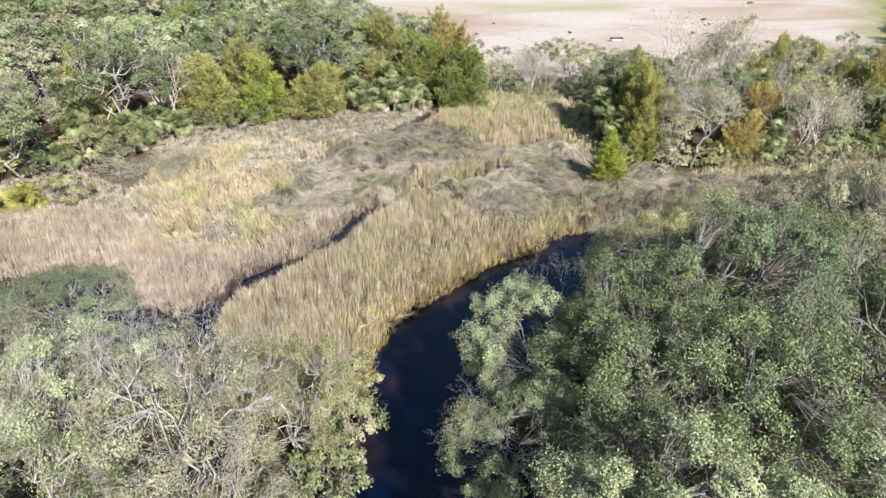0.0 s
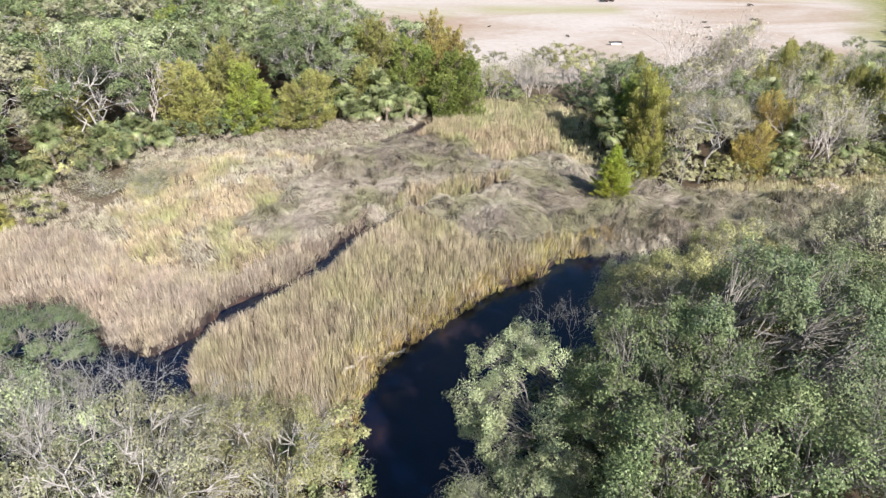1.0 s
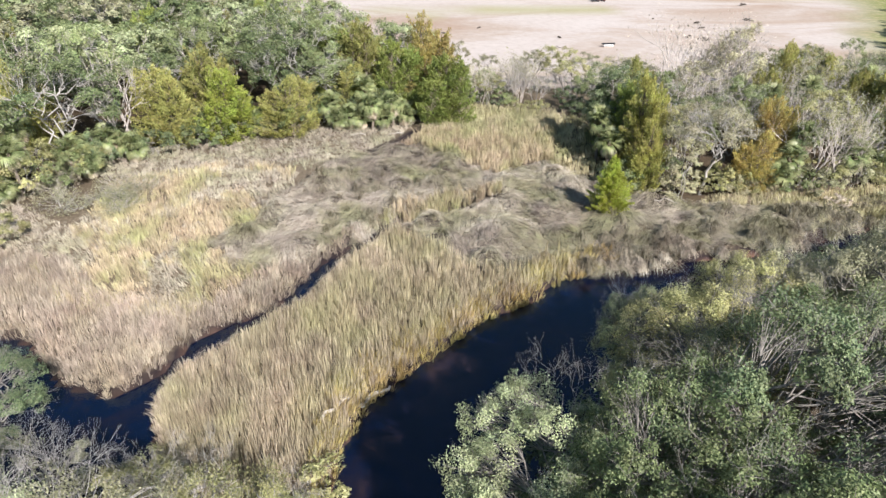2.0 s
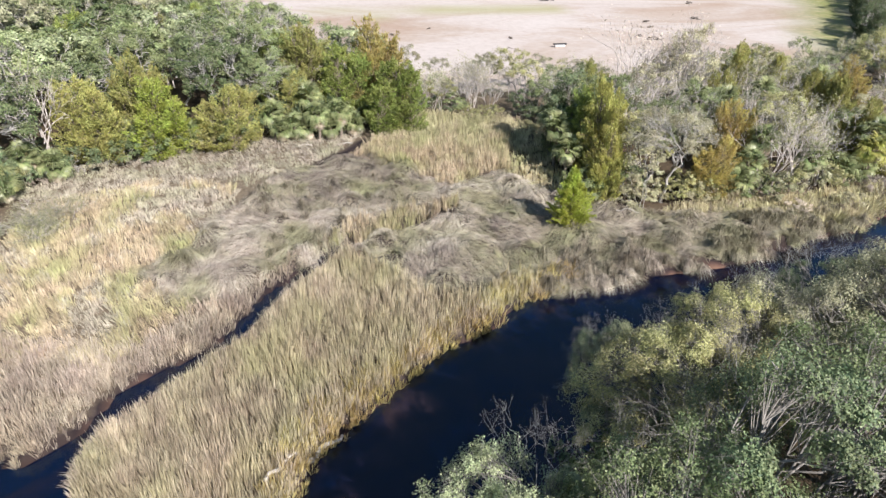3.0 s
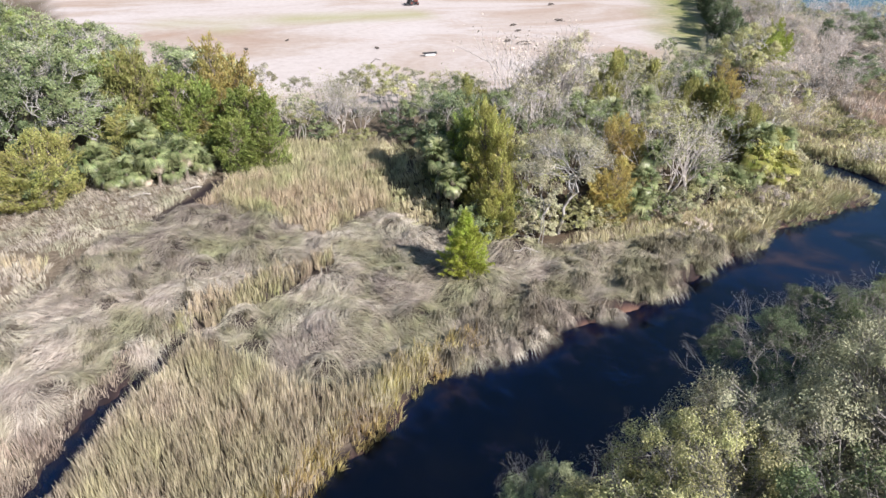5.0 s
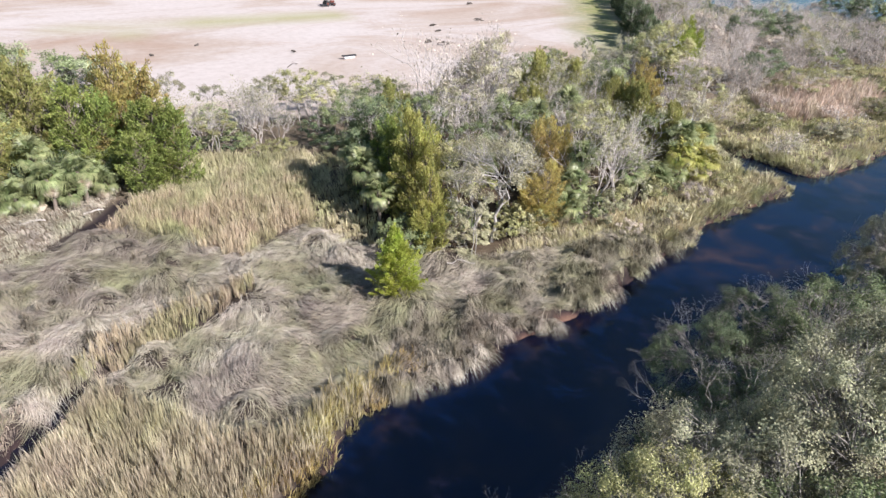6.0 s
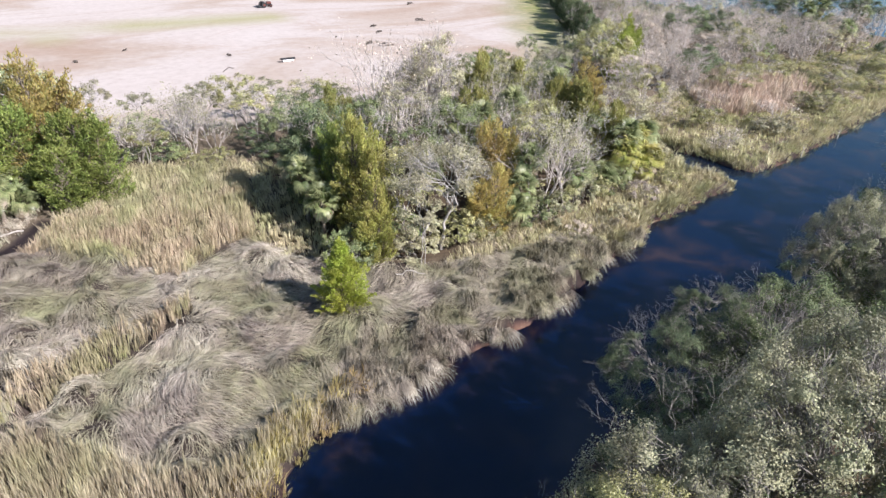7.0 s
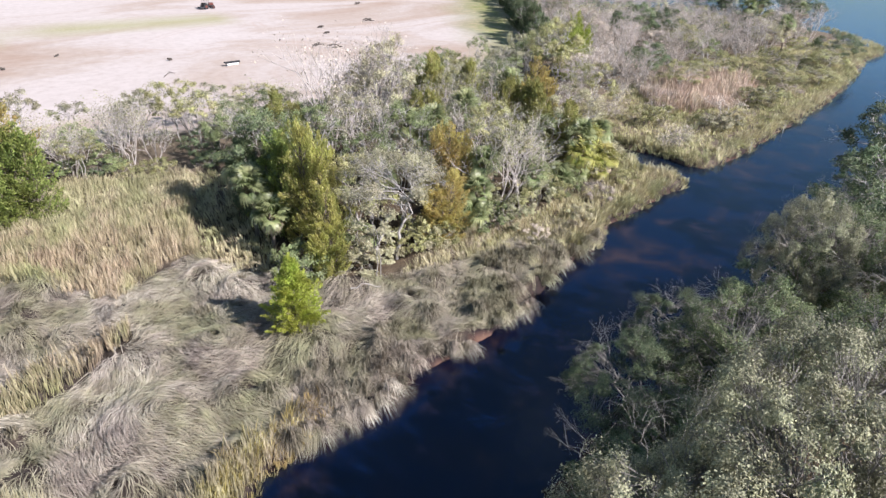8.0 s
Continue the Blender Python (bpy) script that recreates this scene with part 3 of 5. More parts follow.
def comb(P):
    """The way in which the rushes are laid: round the tussocks, drifting with the wind between them."""
    if len(P) > 6000:
        return np.concatenate([comb(P[i:i + 5000]) for i in range(0, len(P), 5000)])
    dx, dy = P[:, None, 0] - TUSS[None, :, 0], P[:, None, 1] - TUSS[None, :, 1]
    d = np.hypot(dx, dy) + 1e-6
    w = np.exp(-(d / TUSS[None, :, 2]) ** 2 * 1.1) * np.minimum(1, d / TUSS[None, :, 2] * 2.5)
    c, s = np.cos(TUSS[None, :, 3]), np.sin(TUSS[None, :, 3])
    a = fbm(P[:, 0], P[:, 1], 14.0, 41) * 9.0 - 1.5
    x = (w * (dx * c - dy * s) / d).sum(1) + 0.65 * np.cos(a)
    y = (w * (dx * s + dy * c) / d).sum(1) + 0.65 * np.sin(a)
    n = np.hypot(x, y) + 1e-6
    return np.column_stack([x / n, y / n])


def laid(name, C, rng, per, length, width, rise, mat, label):
    """Rushes laid over in locks that follow the comb."""
    n = len(C)
    k = np.repeat(np.arange(n), per)
    m = len(k)
    p = C[k] + rng.normal(0, 0.12, (m, 2))
    L = length * (0.55 + 0.5 * rng.random(n)[k] + 0.3 * rng.random(m))
    up = rise * (0.35 + 0.8 * rng.random(n)[k] + 0.35 * rng.random(m))
    turn = rng.normal(0, 0.3, n)[k] + rng.normal(0, 0.28, m)
    c, s = np.cos(turn), np.sin(turn)
    pts = []
    for z in (0.05, 0.75, 1.0, 0.8, 0.35):
        pts.append(np.column_stack([p, rooted(p) + z * up]))
        d = comb(p)
        d = np.column_stack([d[:, 0] * c - d[:, 1] * s, d[:, 0] * s + d[:, 1] * c])
        p = p + d * (L / 4)[:, None]
    pts = np.stack(pts, 1)
    d = pts[:, 3] - pts[:, 0]
    side = np.column_stack([-d[:, 1], d[:, 0], rng.normal(0, 0.5, m) * np.hypot(d[:, 0], d[:, 1])])
    side *= (width / 2 * (0.6 + 0.8 * rng.random(m)) / (np.linalg.norm(side, axis=1) + 1e-9))[:, None]
    big = np.clip((fbm(C[:, 0], C[:, 1], 7.0, 19) - 0.3) * 2.4, 0, 1)
    tone = 0.4 * rng.random(n) + 0.6 * big
    return ribbons(name, pts, side, (0.7, 1.0, 0.9, 0.6), tone[k] + rng.normal(0, 0.10, m), mat, label)


def clumps(name, C, rng, per, reach, tall, width, mat, label, flow=None, pull=0.0):
    """Fountains of rushes: steep in the middle, arching out and hanging at the rim."""
    n = len(C)
    k = np.repeat(np.arange(n), per)
    m = len(k)
    R, T = reach * (0.6 + 0.8 * rng.random(n)), tall * (0.6 + 0.7 * rng.random(n))
    a = rng.random(m) * 6.283
    f = rng.random(m) ** 0.7
    out = np.column_stack([np.cos(a), np.sin(a)]) * f[:, None]
    if flow:
        g = flow(C)
        out = out + (np.column_stack([np.cos(g), np.sin(g)]) * pull)[k]
    z0 = rooted(C)[k]
    root = C[k] + out * (0.25 * R[k])[:, None]
    pts = []
    for t, z in ((0, 0), (0.22, 0.5), (0.5, 0.88), (0.78, 0.82), (1.0, 0.42)):
        q = root + out * (R[k] * t ** 1.2)[:, None]
        zz = z0 + T[k] * (z * (1.15 - 0.75 * f * t)) * (0.75 + 0.3 * rng.random(m))
        pts.append(np.column_stack([q, np.maximum(zz, WATER_Z + 0.04) if t else z0 - 0.05]))
    pts = np.stack(pts, 1)
    b = a + 1.57 + rng.normal(0, 0.5, m)
    side = np.column_stack([np.cos(b), np.sin(b), rng.normal(0, 0.3, m)]) * (width / 2 * (0.6 + 0.8 * rng.random(m)))[:, None]
    return ribbons(name, pts, side, (0.6, 1.0, 0.9, 0.6), (0.75 * rng.random(n))[k] + 0.25 * rng.random(m), mat, label)


def breeze(P):
    return 0.6 + fbm(P[:, 0], P[:, 1], 12.0, 4) * 5


REED_BAND = [(-16.3, 36.5), (-14.3, 33.4), (-15, 29.5), (-5.2, 27), (-3.2, 38), (0.6, 42.3), (4.8, 46.2), (11, 51.3), (16, 52.8), (13, 53.2), (8, 52), (5.5, 51.2), (3.5, 52.8), (0.6, 55.5), (-2.5, 59.4), (-6.9, 53), (-9.3, 47.8), (-12.1, 43.8), (-15.3, 40)]
LEFT_REED = [(-42, 40), (-42, 55), (-30, 55), (-24, 48.5), (-16.5, 47), (-12, 52), (-9, 54), (-5, 58.5), (-4.3, 60), (-8.9, 53.2), (-11, 47.6), (-15.6, 44.4), (-17, 41), (-19.2, 38.3), (-23, 40), (-28, 44.6), (-34, 43)]
PALE = [(-42, 52), (-31, 54), (-33, 62), (-33, 71), (-22, 76), (-13, 74.5), (-10, 77), (-4, 81.5), (-1, 91), (-13, 89), (-25, 86), (-36, 80), (-44, 68), (-50, 52)]
SPIT = [(36, 58), (44, 60), (56, 63.8), (63.5, 65.5), (62.6, 70), (61, 73), (56, 69.5), (47, 67.5), (38, 66), (33, 66.5), (27, 64), (38, 62.5)]
FAR_BANK = [(68, 68), (80, 68), (95, 71.2), (109, 74), (125, 79), (148, 87), (160, 89), (164, 100), (130, 102), (112, 100), (90, 96), (76, 92), (66, 90), (65.5, 80.5)]
PINK = [(80, 83), (86, 91), (100, 94), (110, 90), (104, 82), (97, 79.5), (86, 80)]
STRIP = [(-4.5, 60.5), (-2, 63.5), (4, 66), (8, 67), (7.5, 65), (3, 63), (-1, 60)]

P, rng = scatter(REED_BAND, 19, 1)
tufts("reed_bed", P, rng, 10, 0.14, 1.5, 0.027, 0.10, REED_LEAF, "upright straw-coloured reeds between creek and channel", 0.72, None, 0.16)
P, rng = scatter(LEFT_REED, 14, 2)
tufts("reed_bed", P, rng, 10, 0.15, 1.15, 0.029, 0.2, TAN_LEAF, "dry tan reeds beside the narrow creek")
P, rng = scatter(GOLD, 5, 11, lambda q: fbm(q[:, 0], q[:, 1], 5.0, 17) > 0.46)
tufts("pale_grass", P, rng, 13, 0.26, 0.65, 0.038, 0.7, PALE_LEAF, "bleached grass laid over among golden tufts", 0.3, breeze, 0.4)
P, rng = scatter(GOLD, 7, 3, lambda q: fbm(q[:, 0], q[:, 1], 5.0, 17) < 0.56)
tufts("golden_grass", P, rng, 12, 0.22, 0.9, 0.034, 0.35, GOLD_LEAF, "golden dry marsh grass in loose tufts", 0.4, breeze, 0.35)
P, rng = scatter(NEEDLE, 12.5, 4, lambda q: ~inside(q, STRIP, 0.5))
laid("needle_rush", P, rng, 8, 1.9, 0.025, 0.5, RUSH_LEAF, "grey needle rush laid over in swirls")
P, rng = scatter(NEEDLE, 0.35, 14, lambda q: (fbm(q[:, 0], q[:, 1], 6.0, 19) < 0.45) & ~inside(q, STRIP, 0.5))
clumps("needle_rush", P, rng, 60, 0.9, 1.0, 0.03, RUSH_DIM, "dark olive clumps of standing needle rush")
P, rng = scatter(UPPER_REED, 9, 5, lambda q: q[:, 1] + 4 * fbm(q[:, 0], q[:, 1], 4.0, 6) < 88)
tufts("reed_bed", P, rng, 10, 0.2, 1.35, 0.034, 0.25, GOLD_LEAF, "rusty buff reeds in front of the thicket", 0.7)
P, rng = scatter(UPPER_REED, 9, 15, lambda q: q[:, 1] + 4 * fbm(q[:, 0], q[:, 1], 4.0, 6) > 84)
tufts("reed_bed", P, rng, 10, 0.22, 1.15, 0.036, 0.35, BANK_LEAF, "grey-green grass thinning out before the thicket", 0.6)
P, rng = scatter(STRIP, 9, 10, amp=0.5)
tufts("reed_bed", P, rng, 10, 0.14, 1.4, 0.04, 0.2, GOLD_LEAF, "narrow strip of tan reeds among the rushes")
P, rng = scatter(PALE, 6, 6, lambda q: ~inside(q, DARK_PATCH))
tufts("pale_grass", P, rng, 12, 0.3, 0.5, 0.04, 0.6, PALE_LEAF, "short pale dry grass along the wood's edge", 0.3, breeze, 0.4)
P, rng = scatter(SHADY, 3.0, 12)
tufts("bank_grass", P, rng, 15, 0.3, 0.8, 0.055, 0.4, BANK_LEAF, "short grass in the shade of the cedars", 0.3, breeze, 0.4)
P, rng = scatter(SPIT, 7, 7)
tufts("bank_grass", P, rng, 12, 0.2, 1.0, 0.04, 0.4, BANK_LEAF, "green and buff grass on the creek bank", 0.3, breeze, 0.4)
P, rng = scatter([(30, 65.6), (33, 64.2), (39, 65.4), (44, 66.6), (43, 67.8), (36, 67)], 6, 13, amp=0.6)
tufts("pale_grass", P, rng, 16, 0.3, 0.7, 0.055, 0.8, TAN_LEAF, "flattened straw under the trees at the bank", 0.2, breeze, 0.5)
P, rng = scatter(FAR_BANK, 3.2, 8)
tufts("bank_grass", P, rng, 11, 0.42, 0.6, 0.06, 0.4, FAR_LEAF, "low olive grass on the far bank", 0.3, breeze, 0.4)
P, rng = scatter(PINK, 2.4, 9, amp=2.5)
tufts("reed_bed", P, rng, 14, 0.45, 2.2, 0.075, 0.2, PINK_LEAF, "pinkish brown dry reeds on the far bank")


def seaward(P):
    """The way towards the water."""
    e = 0.6
    return np.arctan2(edge(P - [0, e]) - edge(P + [0, e]), edge(P - [e, 0]) - edge(P + [e, 0]))


def along_bank(box, per_m2, seed, reach, over=0.35):
    """Points within reach of the north bank's edge."""
    rng = np.random.default_rng(seed)
    lo, hi = np.array(box[:2]), np.array(box[2:])
    P = lo + rng.random((int(np.prod(hi - lo) * per_m2), 2)) * (hi - lo)
    P = P[dist_poly(P, BANK_NORTH, False)[0] < reach + 1.5]
    s = edge(P)
    return P[(s > -over) & (s < reach)], rng


P, rng = along_bank((-6, 28, 16, 62), 11, 51, 2.0)
tufts("bank_fringe", P, rng, 11, 0.14, 1.35, 0.034, 0.4, STRAW_LEAF, "golden reeds hanging over the water's edge", 0.5, seaward, 0.35)
def along_creek(per_m2, seed, reach):
    rng = np.random.default_rng(seed)
    lo, hi = np.array((-34.0, 30.0)), np.array((0.0, 64.0))
    P = lo + rng.random((int(np.prod(hi - lo) * per_m2), 2)) * (hi - lo)
    P = P[(dist_poly(P, CREEK)[0] < reach + 0.8)]
    s = edge(P)
    return P[(s > -0.1) & (s < reach)], rng


P, rng = along_creek(9, 57, 0.7)
tufts("bank_fringe", P, rng, 11, 0.14, 1.3, 0.03, 0.35, TAN_LEAF, "dry reeds leaning over the narrow creek", 0.6, seaward, 0.35)
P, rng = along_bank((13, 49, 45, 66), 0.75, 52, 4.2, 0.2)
clumps("bank_rush", P, rng, 120, 1.0, 1.3, 0.027, RUSH_DIM, "brown rushes drooping over the creek bank", seaward, 0.35)
P, rng = along_bank((13, 49, 45, 66), 1.3, 56, 0.5, 0.15)
clumps("bank_rush", P, rng, 130, 0.75, 1.2, 0.026, RUSH_LEAF, "pale rushes hanging into the water", seaward, 0.8)
P, rng = along_bank((42, 56, 70, 82), 3.6, 53, 1.6)
tufts("bank_fringe", P, rng, 15, 0.28, 1.4, 0.06, 0.5, BANK_LEAF, "grass hanging over the creek bank", 0.3, seaward, 0.4)
P, rng = along_bank((68, 62, 175, 110), 1.6, 54, 2.2)
tufts("bank_fringe", P, rng, 16, 0.5, 1.2, 0.065, 0.4, BANK_LEAF, "grass along the far bank", 0.3, seaward, 0.4)


# ---- trees ----
class Wood:
    """Collects tapered tubes."""
    def __init__(self):
        self.v, self.f, self.n = [], [], 0

    def tube(self, pts, r0, r1, sides=5):
        pts = np.asarray(pts, float)
        k = len(pts)
        t = np.gradient(pts, axis=0)
        t /= np.linalg.norm(t, axis=1)[:, None] + 1e-9
        ref = np.where(np.abs(t[:, 2:3]) > 0.9, [[1.0, 0, 0]], [[0, 0, 1.0]])
        u = np.cross(t, ref)
        u /= np.linalg.norm(u, axis=1)[:, None] + 1e-9
        v = np.cross(t, u)
        r = np.linspace(r0, r1, k)[:, None, None]
        a = np.arange(sides) * 2 * np.pi / sides
        ring = pts[:, None] + r * (np.cos(a)[None, :, None] * u[:, None] + np.sin(a)[None, :, None] * v[:, None])
        self.v.append(ring.reshape(-1, 3))
        i, j = np.meshgrid(np.arange(k - 1), np.arange(sides), indexing="ij")
        b, j2 = self.n + i * sides, (j + 1) % sides
        self.f.append(np.stack([b + j, b + j2, b + sides + j2, b + sides + j], -1).reshape(-1, 4))
        self.n += k * sides

    def make(self, name, mat, parent):
        return sheet(name, np.concatenate(self.v), [np.concatenate(self.f)], mat, parent, smooth=True)


def leaves(C, rng, size, face=None, long=1.8, tri=True):
    """One small pointed leaf at each point of C, turned roughly to face."""
    n = len(C)
    nrm = rng.normal(0, 0.45, (n, 3)) + (face if face is not None else [0, 0, 0.8])
    nrm /= np.linalg.norm(nrm, axis=1)[:, None]
    a = np.cross(nrm, rng.normal(0, 1, (n, 3)))
    a /= np.linalg.norm(a, axis=1)[:, None] + 1e-9
    b = np.cross(nrm, a)
    s = (size * (0.6 + 0.8 * rng.random(n)))[:, None]
    a, b = a * s * long / 2, b * s / 2
    if tri:
        return np.stack([C - a, C + a * 0.8 + b, C + a * 0.8 - b], 1).reshape(-1, 3), np.arange(n)[:, None] * 3 + [0, 1, 2]
    return np.stack([C - a, C - a * 0.1 + b, C + a, C - a * 0.1 - b], 1).reshape(-1, 3), np.arange(n)[:, None] * 4 + [0, 1, 2, 3]


def bent(p, q, rng, k=4, wob=0.12):
    p, q = np.asarray(p, float), np.asarray(q, float)
    t = np.linspace(0, 1, k)[:, None]
    pts = p + (q - p) * t
    L = np.linalg.norm(q - p)
    pts[1:-1] += rng.normal(0, wob * L / 2, (k - 2, 3))
    pts += [0, 0, 1] * (np.sin(t * np.pi) * 0.08 * L)
    return pts


def broadleaf(name, seed, h, r, lobes, subs, per, size, bare, leafmat, barkmat, stems=1, low=0.25, dead=0.0, tri=True, twig=2, clus=0.40):
    """Spreading tree: trunk, limbs, a crown of leafy lobes with gaps between, pale twigs and dead limbs that show."""
    rng = np.random.default_rng(seed)
    tree = thing(name, "", "")
    w = Wood()
    forks = []
    for s in range(stems):
        a = s * 6.283 / stems + rng.random()
        foot = np.array((0.25 * math.cos(a) * (stems > 1), 0.25 * math.sin(a) * (stems > 1), -0.2))
        top = np.array((math.cos(a) * r * 0.15, math.sin(a) * r * 0.15, h * low * (0.8 + 0.5 * rng.random())))
        k = 1.0 if stems == 1 else 0.6
        w.tube(bent(foot, top, rng, 5, 0.2 if low < 0.3 else 0.06), 0.020 * h * k * k, 0.012 * h * k * k, 7)
        forks.append(top)
    stub = []
    for f in forks:
        for i in range(max(2, 5 - stems)):
            a = rng.random() * 6.283
            e = np.array((f[0] + math.cos(a) * r * 0.4, f[1] + math.sin(a) * r * 0.4, h * (low + (1 - low) * (0.4 + 0.25 * rng.random()))))
            lead = bent(f, e, rng, 7, 0.16)
            w.tube(lead, 0.0085 * h, 0.004 * h, 6)
            stub += list(lead[2:])
    stub = np.array(stub)
    C, N = [], []

    def spray(p, d, L, rr, lvl):
        q = p + d * L
        pts = bent(p, q, rng, 4 if lvl < 2 else 2, 0.3)
        w.tube(pts, rr, rr * 0.62, 4 if lvl == 0 else 3)
        if lvl < twig:
            for k in range(3):
                e = d + rng.normal(0, 0.55, 3)
                spray(pts[len(pts) // 2 if k == 0 else -1], e / np.linalg.norm(e), L * (0.5 + 0.25 * rng.random()), rr * 0.6, lvl + 1)

    for i in range(lobes):
        u, a = 1 - 1.25 * (i + 0.5) / lobes, i * 2.399 + rng.random() * 0.6
        q = math.sqrt(max(0, 1 - u * u))
        k = 0.66 + 0.34 * rng.random()
        lc = np.array((math.cos(a) * q * r * k, math.sin(a) * q * r * k, h * (low + (1 - low) * (0.45 + 0.40 * u * (0.85 + 0.3 * rng.random())))))
        rl = r * (0.22 + 0.17 * rng.random()) * (16 / lobes) ** 0.3
        f = stub[np.argmin(np.linalg.norm(stub - lc, axis=1) + (stub[:, 2] > lc[2]) * r * 0.3)]
        pts = bent(f, lc, rng, 6, 0.2)
        w.tube(pts, 0.0042 * h, 0.002 * h, 4)
        gone = rng.random() < dead
        outd = np.array((math.cos(a) * q, math.sin(a) * q, u * 0.8 + 0.35))
        if gone or rng.random() < bare * 0.12:
            for _ in range(3 if gone else 1):
                e = outd + rng.normal(0, 0.45, 3)
                spray(pts[3], e / np.linalg.norm(e), rl * 1.0, 0.0016 * h, 0)
        if gone:
            continue
        for _ in range(subs):
            d = rng.normal(0, 1, 3) * [1, 1, 0.8] + outd * 0.9
            d /= np.linalg.norm(d)
            p = lc + d * rl * (0.55 + 0.5 * rng.random()) * [1, 1, 0.85]
            st = pts[rng.integers(2, 5)]
            w.tube([st, p], 0.0018 * h, 0.0008 * h, 3)
            if not gone and p[2] > 0.3:
                m = int(per * (0.5 + rng.random()))
                g = rng.normal(0, 1, (m, 3))
                g *= (rng.random((m, 1)) ** 0.45) / np.linalg.norm(g, axis=1)[:, None]
                C.append(p + g * rl * [clus, clus, clus * 0.72])
                N.append(np.repeat([d * 0.8 + [0, 0, 0.45]], m, 0))
    C, N = np.concatenate(C), np.concatenate(N)
    ok = C[:, 2] > 0.2
    V, F = leaves(C[ok], rng, size, N[ok], tri=tri)
    w.make("trunk", barkmat, tree)
    sheet("crown", V, [F], leafmat, tree)
    return tree


def conifer(name, seed, h, r, plumes, per, size, leafmat, taper=0.8, leaders=1):
    """Juniper: upswept plumes round one leader, or round several that merge into a lumpy dome, with notches between them."""
    rng = np.random.default_rng(seed)
    tree = thing(name, "", "")
    w = Wood()
    la = np.arange(leaders) * 2.399 + rng.random() * 6.283
    far = r * np.where(np.arange(leaders) == 0, 0.10, 0.36 + 0.14 * rng.random(leaders)) * (leaders > 1)
    mid = np.column_stack([np.cos(la) * far, np.sin(la) * far])
    lh = np.where(np.arange(leaders) == 0, 1.0, 0.6 + 0.36 * rng.random(leaders))
    lr = np.where(np.arange(leaders) == 0, 0.74, 0.56 + 0.16 * rng.random(leaders)) if leaders > 1 else np.ones(1)
    for c, k in zip(mid, lh):
        w.tube(bent((0, 0, -0.2), (*c, h * k * 0.9), rng, 6, 0.06), 0.016 * h, 0.004 * h, 6)
    j = rng.choice(leaders, plumes, p=lr / lr.sum())
    u = rng.random(plumes) ** 1.2
    a = rng.random(plumes) * 6.283
    lob = 0.84 + 0.30 * np.sin(a * 3 + j * 2 + u * 3) * np.sin(u * 9 + j + a) + 0.17 * rng.normal(0, 1, plumes)
    prof = np.minimum(1, (u + 0.10) / 0.24) ** 0.6 * (1 - u) ** taper
    rad = r * lr[j] * prof * np.clip(lob, 0.35, 1.3)
    out = np.column_stack([np.cos(a), np.sin(a)])
    top = h * lh[j]
    foot = np.column_stack([mid[j] + out * (rad * 0.45)[:, None], u * top * 0.88])
    rise = (0.07 + 0.12 * rng.random(plumes)) * top
    tip = np.column_stack([mid[j] + out * rad[:, None], u * top * 0.88 + rise])
    for i in range(plumes):
        w.tube(bent((*mid[j[i]], max(0.1, foot[i, 2] - 0.05 * h)), tip[i] * 0.9 + foot[i] * 0.1, rng, 3, 0.05), 0.0035 * h, 0.0012 * h, 3)
    t = rng.random((plumes, per)) ** 0.8
    C = foot[:, None] + (tip - foot)[:, None] * t[..., None]
    wid = (0.014 * h + 0.030 * r) * (1.3 - t)[..., None]
    C = (C + rng.normal(0, 1, (plumes, per, 3)) * wid * [1, 1, 0.8]).reshape(-1, 3)
    away = np.repeat((tip - foot) / (np.linalg.norm(tip - foot, axis=1)[:, None] + 1e-6), per, 0)
    ok = C[:, 2] > 0.1
    C, away = C[ok], away[ok]
    n = len(C)
    ax = away + [0, 0, 0.3] + rng.normal(0, 0.4, (n, 3))
    ax /= np.linalg.norm(ax, axis=1)[:, None]
    b = np.cross(ax, rng.normal(0, 1, (n, 3)))
    b /= np.linalg.norm(b, axis=1)[:, None] + 1e-9
    s = (size * (0.6 + 0.8 * rng.random(n)))[:, None]
    V = np.stack([C - ax * s + b * s * 0.45, C - ax * s - b * s * 0.45, C + ax * s], 1).reshape(-1, 3)
    w.make("trunk", BARK_BROWN, tree)
    sheet("crown", V, [np.arange(n)[:, None] * 3 + [0, 1, 2]], leafmat, tree)
    return tree


